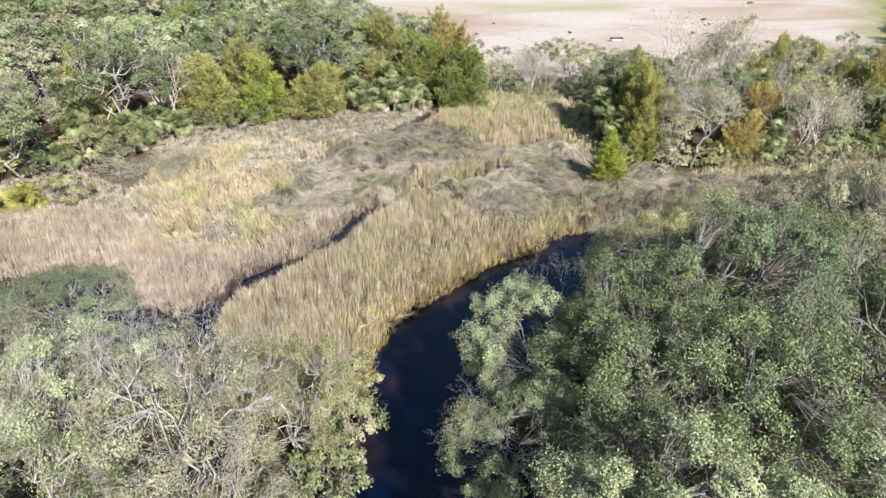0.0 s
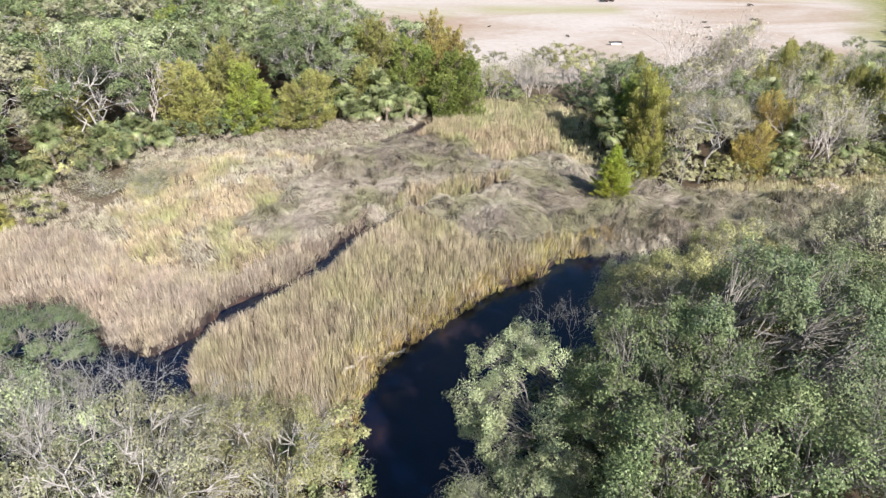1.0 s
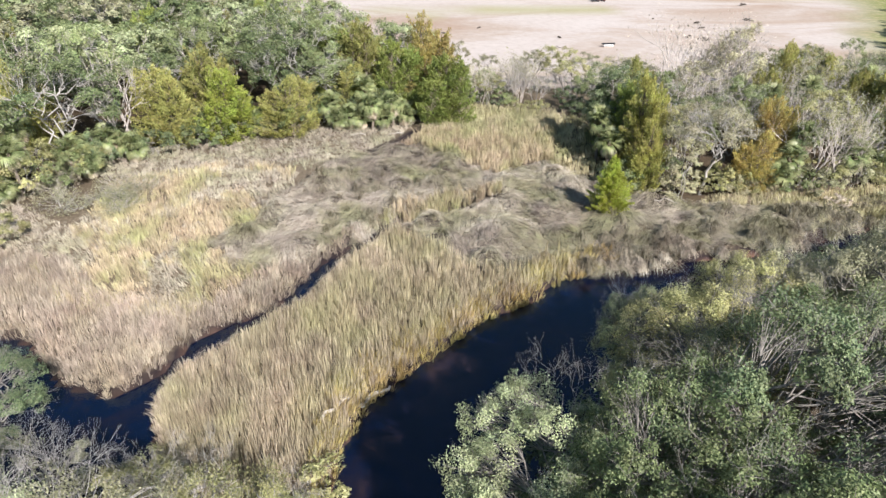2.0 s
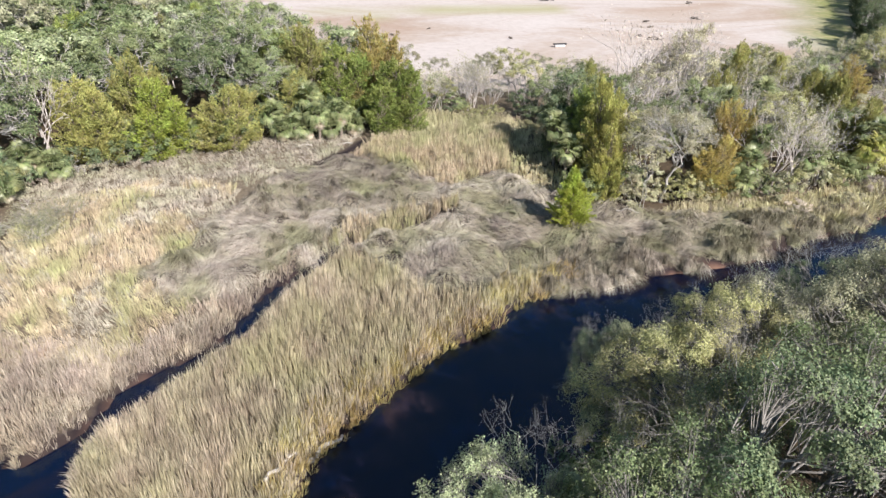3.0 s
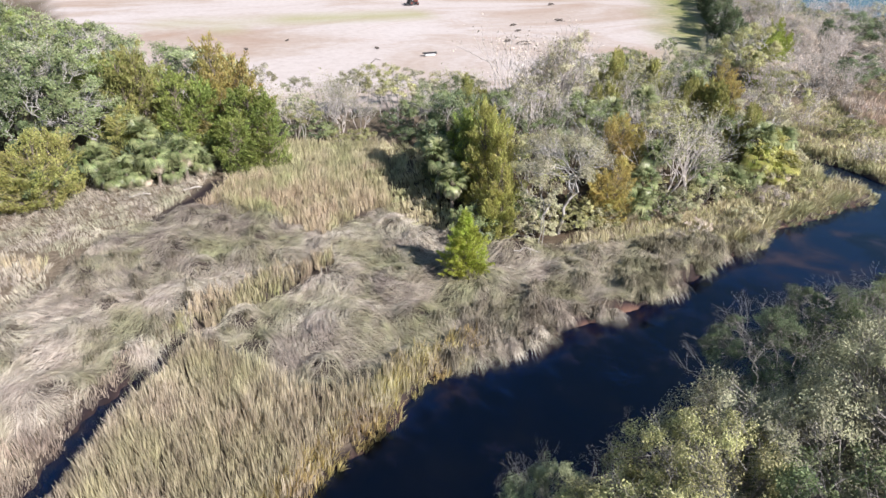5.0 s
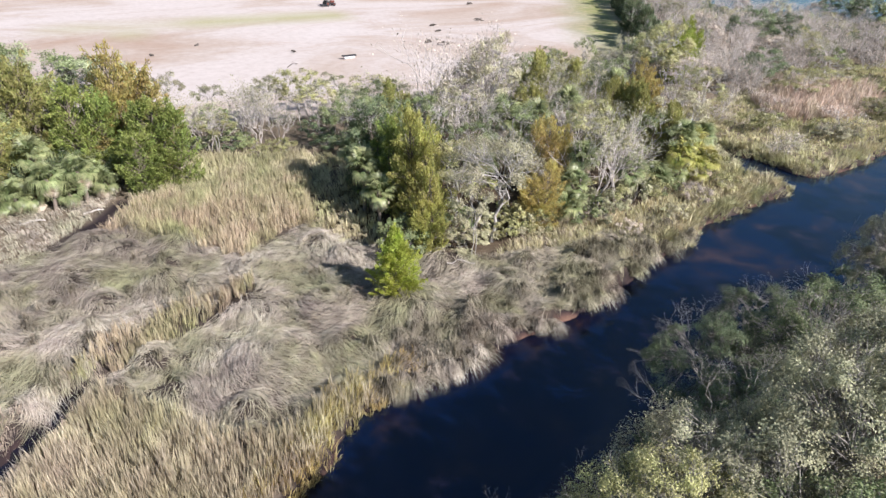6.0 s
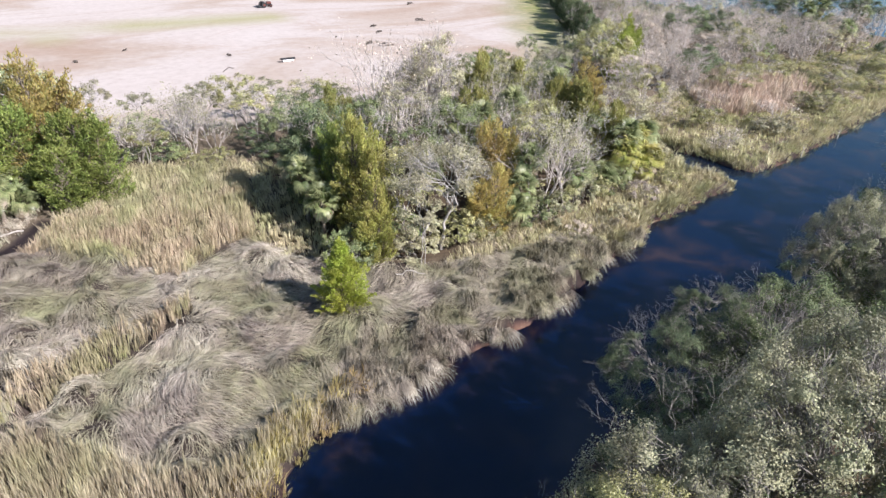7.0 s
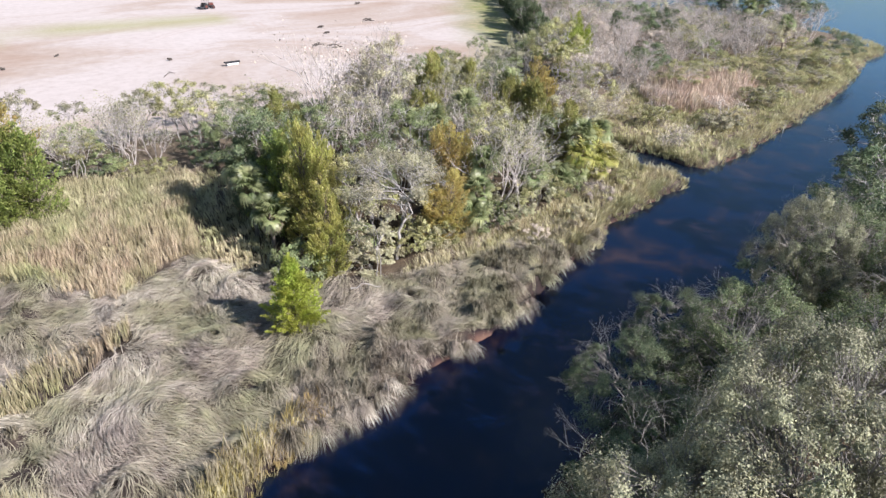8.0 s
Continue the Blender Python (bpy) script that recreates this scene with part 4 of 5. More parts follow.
def thicket(name, seed, h, r, stems, leafn, size, leafmat, barkmat):
    """Many-stemmed leafless shrub: stems that fork three times, a few leaves left on."""
    rng = np.random.default_rng(seed)
    tree = thing(name, "", "")
    w, tips = Wood(), []
    def grow(p, d, L, rr, lvl):
        q = p + d * L
        w.tube(bent(p, q, rng, 3, 0.12) if lvl < 2 else [p, q], rr, rr * 0.6, 4 if lvl == 0 else 3)
        if lvl == 3:
            tips.append(q)
            return
        for _ in range(3 if lvl else 4):
            e = d + rng.normal(0, 0.42, 3) + [0, 0, 0.12]
            grow(p + d * L * (0.55 + 0.45 * rng.random()), e / np.linalg.norm(e), L * (0.55 + 0.25 * rng.random()), rr * 0.5, lvl + 1)
    for s in range(stems):
        a = rng.random() * 6.283
        d = np.array((math.cos(a) * 0.45 * r / h * 2, math.sin(a) * 0.45 * r / h * 2, 1.0)) * (0.7 + 0.4 * rng.random())
        grow(np.array((math.cos(a), math.sin(a), 0)) * r * 0.25 * rng.random() - [0, 0, 0.15], d / np.linalg.norm(d), h * 0.42, 0.011 * h, 0)
    tips = np.array(tips)
    w.make("trunk", barkmat, tree)
    if leafn:
        C = tips[rng.integers(0, len(tips), leafn)] + rng.normal(0, 0.05 * h, (leafn, 3))
        C = C[C[:, 2] > 0.15]
        V, F = leaves(C, rng, size)
        sheet("crown", V, [F], leafmat, tree)
    return tree


def frond_mesh(seed, L, mat, droop):
    """Fan leaf on its stalk: narrow leaflets that splay and hang at the tips."""
    rng = np.random.default_rng(seed)
    V, F, T = [], [], []
    def strip(p0, p1, p2, w0, w1):
        s = np.cross(p2 - p0, (0, 0, 1.0))
        s /= np.linalg.norm(s) + 1e-9
        k = len(V)
        V.extend([p0 - s * w0, p0 + s * w0, p1 + s * w1, p1 - s * w1, p2])
        F.append((k, k + 1, k + 2, k + 3)), T.append((k + 3, k + 2, k + 4))
    stalk = np.array((L * 0.5, 0, L * 0.12))
    strip(np.zeros(3), stalk * [0.5, 1, 0.9], stalk, 0.03, 0.02)
    for a in np.linspace(-1.9, 1.9, 21):
        d = np.array((math.cos(a), math.sin(a), 0.05 + 0.12 * rng.random()))
        l = L * 0.55 * (0.75 + 0.25 * math.cos(a)) * (0.9 + 0.2 * rng.random())
        strip(stalk, stalk + d * l * 0.6, stalk + d * l * 0.98 - np.array((0, 0, droop * l * (0.6 + 0.9 * rng.random()))), 0.012, 0.05)
    me = sheet("frond", np.array(V), [np.array(F), np.array(T)], mat)
    data = me.data
    bpy.data.objects.remove(me)
    return data


FRONDS = {m.name: [frond_mesh(60 + i, 1.9, m, d) for i, d in enumerate((0.35, 0.75))] for m in (PALM_GREEN, PALM_YELLOW, PALM_DEAD)}


def palm(seed, h, live, dead, mat, scale=1.0):
    """Cabbage palm: short trunk, a full round head of fans, old fans hanging under it."""
    rng = np.random.default_rng(seed)
    tree = thing("cabbage_palm", "", "")
    w = Wood()
    w.tube(bent((0, 0, -0.2), (rng.normal(0, 0.15), rng.normal(0, 0.15), h), rng, 5, 0.03), 0.20, 0.16, 8)
    w.make("trunk", BARK_BROWN, tree)
    for i in range(live + dead):
        old = i >= live
        a = i * 2.399 + rng.random() * 0.5
        el = (-1.45 + 0.4 * rng.random()) if old else (1.35 - 2.0 * (i / max(1, live)) + rng.normal(0, 0.15))
        ob = new("frond", FRONDS[(PALM_DEAD if old else mat).name][rng.integers(2)])
        ob.parent = tree
        s = scale * (0.8 + 0.4 * rng.random()) * (0.85 if old else 1)
        ob.matrix_basis = Matrix.Translation((0, 0, h - 0.15 * old)) @ Euler((rng.normal(0, 0.35), -el, a)).to_matrix().to_4x4() @ Matrix.Diagonal((s, s, s, 1))
    return tree


KIT = {
    "oak_near": [broadleaf("live_oak", 100 + i, 12, 5.2, 32, 24, 80, 0.057, 6, OAK_LEAF, BARK_TWIG, 1, 0.28, 0.05, True, 4, 0.31) for i in range(4)],
    "myrtle": [broadleaf("wax_myrtle", 120 + i, 7.5, 4.2, 28, 18, 44, 0.054, 9, OAK_OLIVE, BARK_PALE, 3, 0.18, 0.26, True, 4, 0.34) for i in range(3)],
    "oak_far": [broadleaf("live_oak", 140 + i, 11, 4.8, 20, 16, 40, 0.12, 1, OAK_LEAF, BARK_PALE, 1, 0.22, 0.12) for i in range(4)],
    "oak_back": [broadleaf("live_oak", 150 + i, 11, 4.8, 16, 12, 32, 0.2, 0, OAK_LEAF, BARK_PALE, 1, 0.25, 0.08) for i in range(2)],
    "oak_grey": [broadleaf("live_oak", 160 + i, 9, 3.6, 17, 13, 34, 0.095, 4, OAK_GREY, BARK_PALE, 2, 0.2, 0.12, True, 3) for i in range(3)],
    "grey_tall": [broadleaf("live_oak", 168 + i, 9, 3.4, 18, 15, 44, 0.066, 6, OAK_GREY, BARK_PALE, 1, 0.42, 0.16, True, 3, 0.5) for i in range(2)],
    "sapling": [broadleaf("young_oak", 165 + i, 6, 1.9, 9, 9, 26, 0.095, 4, OAK_OLIVE, BARK_PALE, 2, 0.5, 0.12, True, 2, 0.5) for i in range(3)],
    "low_shrub": [broadleaf("wax_myrtle", 170 + i, 3.2, 2.4, 11, 10, 22, 0.12, 1, OAK_OLIVE, BARK_PALE, 3, 0.05, 0.1) for i in range(3)],
    "cedar": [conifer("red_cedar", 180 + i, 9, 3.8, 380, 95, 0.095, CEDAR_GREEN, 0.36, 4 + i) for i in range(3)],
    "bush": [conifer("red_cedar", 190 + i, 8.5, 3.4, 340, 95, 0.085, CEDAR_OLIVE, 0.38, 3 + i) for i in range(2)],
    "spire": [conifer("red_cedar", 195, 8, 2.4, 300, 95, 0.075, CEDAR_OLIVE, 0.45, 3)],
    "small": [conifer("red_cedar", 200, 6.0, 2.2, 210, 160, 0.06, CEDAR_BRIGHT, 0.78)],
    "bare": [thicket("bare_shrub", 210 + i, 5.5, 2.6, 6, 600, 0.11, SHRUB_LEAF, BARK_GREY if i % 2 else BARK_PALE) for i in range(4)],
    "bare_tall": [thicket("bare_tree", 230 + i, 11, 3.2, 4, 600, 0.13, SHRUB_LEAF, BARK_GREY) for i in range(3)],
    "palm": [palm(250 + i, 1.8 + 1.6 * i, 26, 22, PALM_GREEN) for i in range(3)],
    "palm_yellow": [palm(260 + i, 1.6 + 2.2 * i, 24, 7, PALM_YELLOW) for i in range(2)],
    "palmetto": [palm(270, 0.5, 20, 3, PALM_YELLOW, 0.9)],
}
SIZE = {"oak_near": 12, "myrtle": 7.5, "oak_far": 11, "oak_back": 11, "oak_grey": 9, "grey_tall": 9, "sapling": 6, "low_shrub": 3.2, "cedar": 9, "bush": 8.5, "spire": 8, "small": 6.0, "bare": 5.5, "bare_tall": 11}
RADIUS = {"oak_near": 5.2, "myrtle": 4.2, "oak_far": 4.8, "oak_back": 4.8, "oak_grey": 3.6, "grey_tall": 3.4, "sapling": 1.9, "low_shrub": 2.4, "cedar": 3.8, "bush": 3.4, "spire": 2.4, "small": 2.2, "bare": 2.6, "bare_tall": 3.2}
LABEL = {"oak_near": ("grey-green live oak with pale bare limbs", "oak tree"), "myrtle": ("thin olive wax myrtle with many bleached branches", "shrub"),
         "oak_far": ("broad live oak in the dense wood", "oak tree"), "oak_back": ("broad live oak deep in the wood", "oak tree"), "oak_grey": ("small grey oak with lichen-pale twigs", "oak tree"),
         "grey_tall": ("airy grey oak on a white-barked trunk", "oak tree"),
         "sapling": ("slim young oak on thin pale stems", "oak tree"),
         "low_shrub": ("low rounded shrub at the wood's edge", "shrub"),
         "cedar": ("dense red cedar with upswept plumes", "cedar tree"), "bush": ("rounded olive-yellow cedar at the marsh's edge", "cedar tree"),
         "spire": ("narrow olive-gold cedar at the marsh's edge", "cedar tree"),
         "small": ("young bright green cedar alone in the rushes", "cedar tree"), "bare": ("leafless grey many-stemmed shrub", "shrub"),
         "bare_tall": ("tall grey winter-bare tree with fine twigs", "tree"), "palm": ("cabbage palm with green fans and dead brown skirt", "palm tree"),
         "palm_yellow": ("yellow-green cabbage palm at the bank", "palm tree"), "palmetto": ("low yellow palmetto clump", "palmetto")}
pick = random.Random(5)
TAKEN = []


def plant(kind, x, y, h=None, r=None, mat=None, which=None, group=""):
    """Sets one plant of the kind at (x, y), h high and r wide; palms keep their shape and take r as the head's scale."""
    TAKEN.append((x, y, (r or 2.5) if kind in SIZE else 2.2))
    kit = KIT[kind]
    src = kit[which % len(kit) if which is not None else pick.randrange(len(kit))]
    z = float(height(np.array([[x, y]], float))[0])
    m = Matrix.Translation((x, y, z)) @ Matrix.Rotation(pick.uniform(0, 6.283), 4, "Z") @ Matrix.Rotation(pick.uniform(-0.05, 0.05), 4, "X")
    if kind in SIZE:
        h = h or SIZE[kind] * pick.uniform(0.85, 1.15)
        sz = h / SIZE[kind]
        sx = (r / RADIUS[kind]) if r else sz
    else:
        sx = sz = r or pick.uniform(0.9, 1.2)
    ob = copy_thing(src, m)
    ob.matrix_basis = m @ Matrix.Diagonal((sx, sx, sz, 1))
    if mat:
        for c in ob.children:
            if c.name.startswith("crown"):
                c.material_slots[0].link = "OBJECT"
                c.material_slots[0].material = mat
    tagged(ob, LABEL[kind][0], LABEL[kind][1], group or kind.replace("_", " ") + " stand")
    return ob


def grove(poly, step, seed, choose, margin=1.0, jitter=0.38):
    rng = np.random.default_rng(seed)
    q = np.array(poly)
    lo, hi = q.min(0), q.max(0)
    X, Y = np.meshgrid(np.arange(lo[0], hi[0], step), np.arange(lo[1], hi[1], step))
    P = np.stack([X.ravel(), Y.ravel()], 1).astype(float)
    P[:, 0] += (np.arange(len(P)) // X.shape[1] % 2) * step / 2
    P += rng.uniform(-jitter, jitter, P.shape) * step
    P = P[dist_poly(P, poly)[1]]
    P = P[shore(P) > margin]
    room = list(TAKEN)
    for x, y in P:
        if all(math.hypot(x - a, y - b) > 0.6 * c + 1.2 and not (abs(x - a) < c and 0 < b - y < c) for a, b, c in room):
            choose(float(x), float(y), pick)


def hedge(line, step, off, choose, seed):
    """Plants along a line, scattered across it."""
    rng = np.random.default_rng(seed)
    for (x0, y0), (x1, y1) in zip(line[:-1], line[1:]):
        L = math.hypot(x1 - x0, y1 - y0)
        for k in range(max(1, int(L / step))):
            t = (k + rng.random()) / max(1, int(L / step))
            choose(x0 + (x1 - x0) * t + rng.normal(0, off), y0 + (y1 - y0) * t + rng.normal(0, off), pick)


# the wood beyond the marsh, at its edge first
plant("cedar", 2.8, 90.0, 9.2, 4.9, None, 0)
plant("cedar", 0.5, 98, 13, 5.5, CEDAR_RUST, 1)
plant("cedar", -8.5, 99, 12.5, 5.2, CEDAR_OLIVE, 2)
plant("bush", -4, 95, 10, 4.6, CEDAR_GREEN, 0)
plant("bush", -9.5, 93, 7.5, 3.8, CEDAR_OLIVE, 1)
plant("oak_far", -13, 94, 9, 4.4, OAK_LEAF)
plant("bush", -16.5, 85.5, 7.5, 4.2, CEDAR_OLIVE, 0)
plant("bush", -24, 85, 9, 4.8, CEDAR_LIME, 1)
plant("cedar", -31, 82.5, 9.5, 4.6, CEDAR_OLIVE, 0)
plant("cedar", -27, 88, 11, 4.6, CEDAR_OLIVE, 1)
for x, y, w in ((-9.8, 88, 0), (-6.8, 87.6, 1), (-4.2, 88.6, 1), (-12.3, 88.6, 1), (-8, 90.5, 2), (-37, 72, 1), (-40, 67, 2), (-21, 86.5, 0), (-43, 74, 2), (-35, 76, 1)):
    plant("palm", x, y, None, 0.95, None, w)
plant("palmetto", -40, 56, None, 1.25)
plant("palmetto", -42.2, 54.5, None, 1.15)
plant("palmetto", -41.5, 57.8, None, 1.0)
plant("low_shrub", -37, 57.5, 2.6, 2.2, OAK_OLIVE)


def at_edge(x, y, k):
    u = k.random()
    if u < 0.8:
        plant("low_shrub", x, y, k.uniform(2, 4.5), k.uniform(2, 3), k.choice([OAK_OLIVE, OAK_LEAF, OAK_DARK, OAK_NEAR_DIM]))
    else:
        plant("palm", x, y, None, 1.0, None, 0)


def in_wood(x, y, k):
    front = dist_poly(np.array([[x, y]]), WOODS)[0][0]
    u = k.random()
    if front < 3.5:
        plant("oak_far" if u < 0.6 else "cedar", x, y, k.uniform(5, 8), None, k.choice([OAK_DARK, OAK_LEAF, OAK_OLIVE]) if u < 0.6 else k.choice([CEDAR_GREEN, CEDAR_OLIVE]))
    elif u < 0.84:
        plant("oak_far" if front < 17 else "oak_back", x, y, k.uniform(9, 13), k.uniform(4.6, 5.8), k.choice([OAK_LEAF, OAK_LEAF, OAK_SAGE, OAK_NEAR_DIM, OAK_ASH]))
    elif u < 0.94:
        plant("cedar", x, y, k.uniform(8, 12), None, k.choice([CEDAR_GREEN, CEDAR_OLIVE]))
    else:
        plant("bare_tall", x, y, k.uniform(11, 14))


grove([p if p[0] > -88 else (-88, p[1]) for p in WOODS[:-3]] + [(-40, 172), (-88, 172), (-78, 60), (-50, 48)], 6.9, 21, in_wood)

hedge([(-44, 62), (-39, 68), (-34, 77.5), (-25, 83.5), (-14, 87.5)], 2.2, 0.9, at_edge, 31)
hedge([(-47, 64), (-41, 73), (-33, 82), (-22, 88), (-13, 91)], 3.0, 1.2, at_edge, 32)

hedge([(-15, 90.6), (-9, 92), (-3, 93.2), (1, 95)], 1.8, 0.8, at_edge, 37)
for x, y in ((-11, 87.6), (-8.2, 88.2), (-5.4, 87.9), (-2.6, 89.6)):
    plant("palm", x, y, None, 0.85, None, 0)

# the wooded point by the creek
plant("small", 17.1, 61.0, 5.5, 2.5)
plant("spire", 22.3, 66.9, 8.2, 2.3, CEDAR_GOLD)
plant("bush", 23.2, 72.6, 10.8, 3.5, CEDAR_GOLD, 0)
plant("bush", 22.2, 76.2, 9.8, 3.2, CEDAR_GREEN, 1)
plant("cedar", 22.0, 80.2, 9.5, 3.2, OAK_DARK, 2)
plant("oak_far", 23, 79, 10, 4.0, OAK_DARK, 0)
plant("grey_tall", 28.0, 66.6, 9.6, 3.7, OAK_GREY, 0)
plant("sapling", 24.9, 63.8, 6.2, 1.7, OAK_GREY, 1)
plant("oak_grey", 26.6, 70.6, 8.6, 3.0, OAK_OLIVE, 0)
plant("oak_grey", 31.2, 70.4, 8.4, 3.0, OAK_GREY, 1)
plant("low_shrub", 25.2, 68.6, 3.2, 2.0, OAK_LEAF)
plant("low_shrub", 30.6, 67.6, 2.8, 1.8, OAK_OLIVE)
plant("bush", 33.5, 67.2, 6.5, 2.8, CEDAR_RUST, 0)
plant("cedar", 58, 84, 10, 3.4, CEDAR_RUST, 1)
plant("cedar", 54, 80, 9, 3.0, CEDAR_OLIVE, 0)
for x, y, k, w in ((19.8, 76.5, "palm", 2), (20.2, 73.6, "palm", 1), (20.2, 80.5, "palm", 2), (35.5, 68, "palm", 0), (37.5, 68.6, "palm", 1), (51.5, 69.8, "palm_yellow", 1), (54.5, 70, "palm_yellow", 0), (57, 71.2, "palm_yellow", 0), (53.5, 72, "palm", 2), (56, 73, "palm_yellow", 1), (59, 74.5, "palm", 1), (30, 73, "palm", 2), (24, 80, "palm", 2), (36, 67.2, "palm", 0), (45, 69.4, "palm", 1), (48.5, 69.5, "palm", 0), (40, 70.5, "palm", 2)):
    plant(k, x, y, None, 0.95, None, w)
plant("bare_tall", 40, 68.5, 9)
plant("bare_tall", 43.5, 68.6, 8.5)
plant("bare_tall", 46.5, 69.5, 8)
plant("bare_tall", 34, 92, 14.5, 3.8, SCRUB_LEAF, 0)
plant("bare_tall", 41.2, 92.5, 14.2, 3.8, SCRUB_LEAF, 1)
plant("bare_tall", 37, 94, 12.5, 3.4, SCRUB_LEAF, 2)
plant("oak_grey", 41.6, 92, 13, 3.4, OAK_GREY, 2)
plant("bush", 28, 91, 8.5, 3.2, CEDAR_OLIVE)
plant("oak_far", 24, 92, 7.5, 3.4, OAK_LEAF)
plant("oak_far", 76, 100, 11, 4.4, OAK_OLIVE)


def in_point(x, y, k):
    u = k.random()
    if u < 0.30:
        plant("oak_grey", x, y, k.uniform(7, 10), k.uniform(2.8, 3.8), k.choice([OAK_GREY, OAK_OLIVE, OAK_LEAF]))
    elif u < 0.48:
        plant("bare_tall", x, y, k.uniform(7, 10.5))
    elif u < 0.66:
        plant("cedar", x, y, k.uniform(7.5, 10), k.uniform(2.4, 3.2), k.choice([CEDAR_GREEN, CEDAR_OLIVE, CEDAR_RUST]))
    elif u < 0.82:
        plant("oak_grey", x, y, k.uniform(7, 9.5), 3.2, k.choice([OAK_LEAF, OAK_OLIVE, OAK_LEAF]))
    else:
        plant("palm", x, y, None, 1.15, None, 2)


grove([(22, 72), (26, 69.5), (34, 71), (48, 71), (56, 73), (61, 78), (61, 98), (44, 98), (24, 90)], 4.4, 22, in_point)


def under_point(x, y, k):
    u = k.random()
    if u < 0.7:
        plant("low_shrub", x, y, k.uniform(1.6, 3.4), k.uniform(1.6, 2.4), k.choice([OAK_OLIVE, OAK_GREY, OAK_LEAF, SHRUB_LEAF]))
    elif u < 0.9:
        plant("bare", x, y, k.uniform(2.2, 4))
    else:
        plant("palm", x, y, None, 0.9, None, 0)


hedge([(19, 66.8), (23, 66), (31, 67.2), (42, 68.2), (50, 69), (60, 73)], 1.9, 0.7, under_point, 33)


def in_thicket(x, y, k):
    u = k.random()
    if u < 0.34:
        plant("bare", x, y, k.uniform(4, 6.5))
    elif u < 0.80:
        plant("sapling", x, y, k.uniform(4.5, 7.5), k.uniform(1.7, 2.5), k.choice([OAK_GREY, OAK_OLIVE, OAK_LEAF, SHRUB_LEAF]))
    elif u < 0.92:
        plant("low_shrub", x, y, k.uniform(2, 3.5), k.uniform(1.8, 2.4), k.choice([OAK_DARK, OAK_LEAF]))
    else:
        plant("bare_tall", x, y, k.uniform(6, 8.5))


grove([(7, 97), (20, 96), (46, 99), (66, 99), (84, 112), (80, 116), (40, 107), (6, 111), (2, 107)], 3.3, 23, in_thicket)


def under_thicket(x, y, k):
    plant("low_shrub", x, y, k.uniform(0.9, 2.2), k.uniform(1.2, 1.9), k.choice([OAK_LEAF, OAK_DARK, OAK_OLIVE, OAK_GREY]))


hedge([(6, 99), (14, 96.5), (22, 94.5), (32, 96), (46, 98)], 1.6, 0.9, under_thicket, 38)

# dark brush in the left of the marsh
for i in range(16):
    x, y = -39 + 11 * pick.random(), 63.5 + 8 * pick.random()
    plant("bare", x, y, pick.uniform(1.0, 1.8), pick.uniform(1.6, 2.4))


# scrub along the field's far side and on the far bank
def in_scrub(x, y, k):
    u = k.random()
    if u < 0.50:
        plant("bare", x, y, k.uniform(4, 6.5), k.uniform(2.4, 3.4), SCRUB_LEAF)
    elif u < 0.64:
        plant("oak_grey", x, y, k.uniform(5, 8), 3.2, k.choice([OAK_GREY, SCRUB_LEAF, OAK_OLIVE]))
    elif u < 0.78:
        plant("bare_tall", x, y, k.uniform(7, 10), None, SCRUB_LEAF)
    elif u < 0.93:
        plant("low_shrub", x, y, k.uniform(2.5, 4.5), k.uniform(2.2, 3.2), k.choice([OAK_DARK, OAK_LEAF, OAK_DARK]))
    else:
        plant("palm", x, y, None, 1.1, None, 0)


plant("cedar", 86, 106, 10.5, 3.6, CEDAR_LIME, 1)
plant("cedar", 83, 103.5, 8.5, 3.0, CEDAR_LIME, 2)
for x, y, h, r in ((112, 116, 9.5, 4.2), (117, 112, 8.5, 3.8), (98, 100, 5.5, 3.6), (94, 97, 5.0, 3.0)):
    plant("oak_far", x, y, h, r, OAK_DARK)
grove([(66, 88), (74, 84), (84, 92), (112, 98), (140, 98), (152, 97), (160, 104), (168, 120), (160, 136), (148, 150), (146, 168), (150, 200), (140, 184), (94, 122), (80, 110)], 4.5, 24, in_scrub)
def field_hedge(x, y, k):
    plant("cedar" if k.random() < 0.7 else "oak_far", x, y, k.uniform(6, 8.5), k.uniform(2.4, 3.2), OAK_DARK)


hedge([(93, 123), (137, 187), (160, 220)], 3.0, 0.7, field_hedge, 36)
for x, y, h, r in ((98, 76.5, 3.2, 2.6), (110, 82, 4, 3.4), (118, 80, 3.2, 3), (128, 84, 4, 3.4), (105, 92, 5, 3.6), (92, 88, 5.5, 3.2), (120, 90, 4.5, 3.4), (135, 92, 4.5, 3.4)):
    plant("oak_far", x, y, h, r, OAK_OLIVE)
for x, y, h, r in ((134, 86, 6.5, 4.2), (158, 130, 9, 5), (155, 121, 8.5, 5), (170, 119, 9, 5), (167, 111, 8.5, 4.6), (147, 108, 6.5, 4.2)):
    plant("oak_far", x, y, h, r, OAK_DARK)

for x, y, k in ((160, 127, 1.3), (165, 121, 1.2), (173, 117, 1.3), (153, 117, 1.2), (162, 109, 1.1), (139, 99, 1.1)):
    plant("palm", x, y, None, k, None, 2)
for x, y, h in ((46, 63.6, 1.6), (50.5, 66, 2.0), (40, 63, 1.4), (56, 67.2, 1.8), (72, 72, 1.8), (83, 73, 2.0), (99, 79, 2.4), (76, 79, 2.6)):
    plant("low_shrub", x, y, h, h * 0.8, pick.choice([OAK_OLIVE, OAK_GREY, SCRUB_LEAF]))


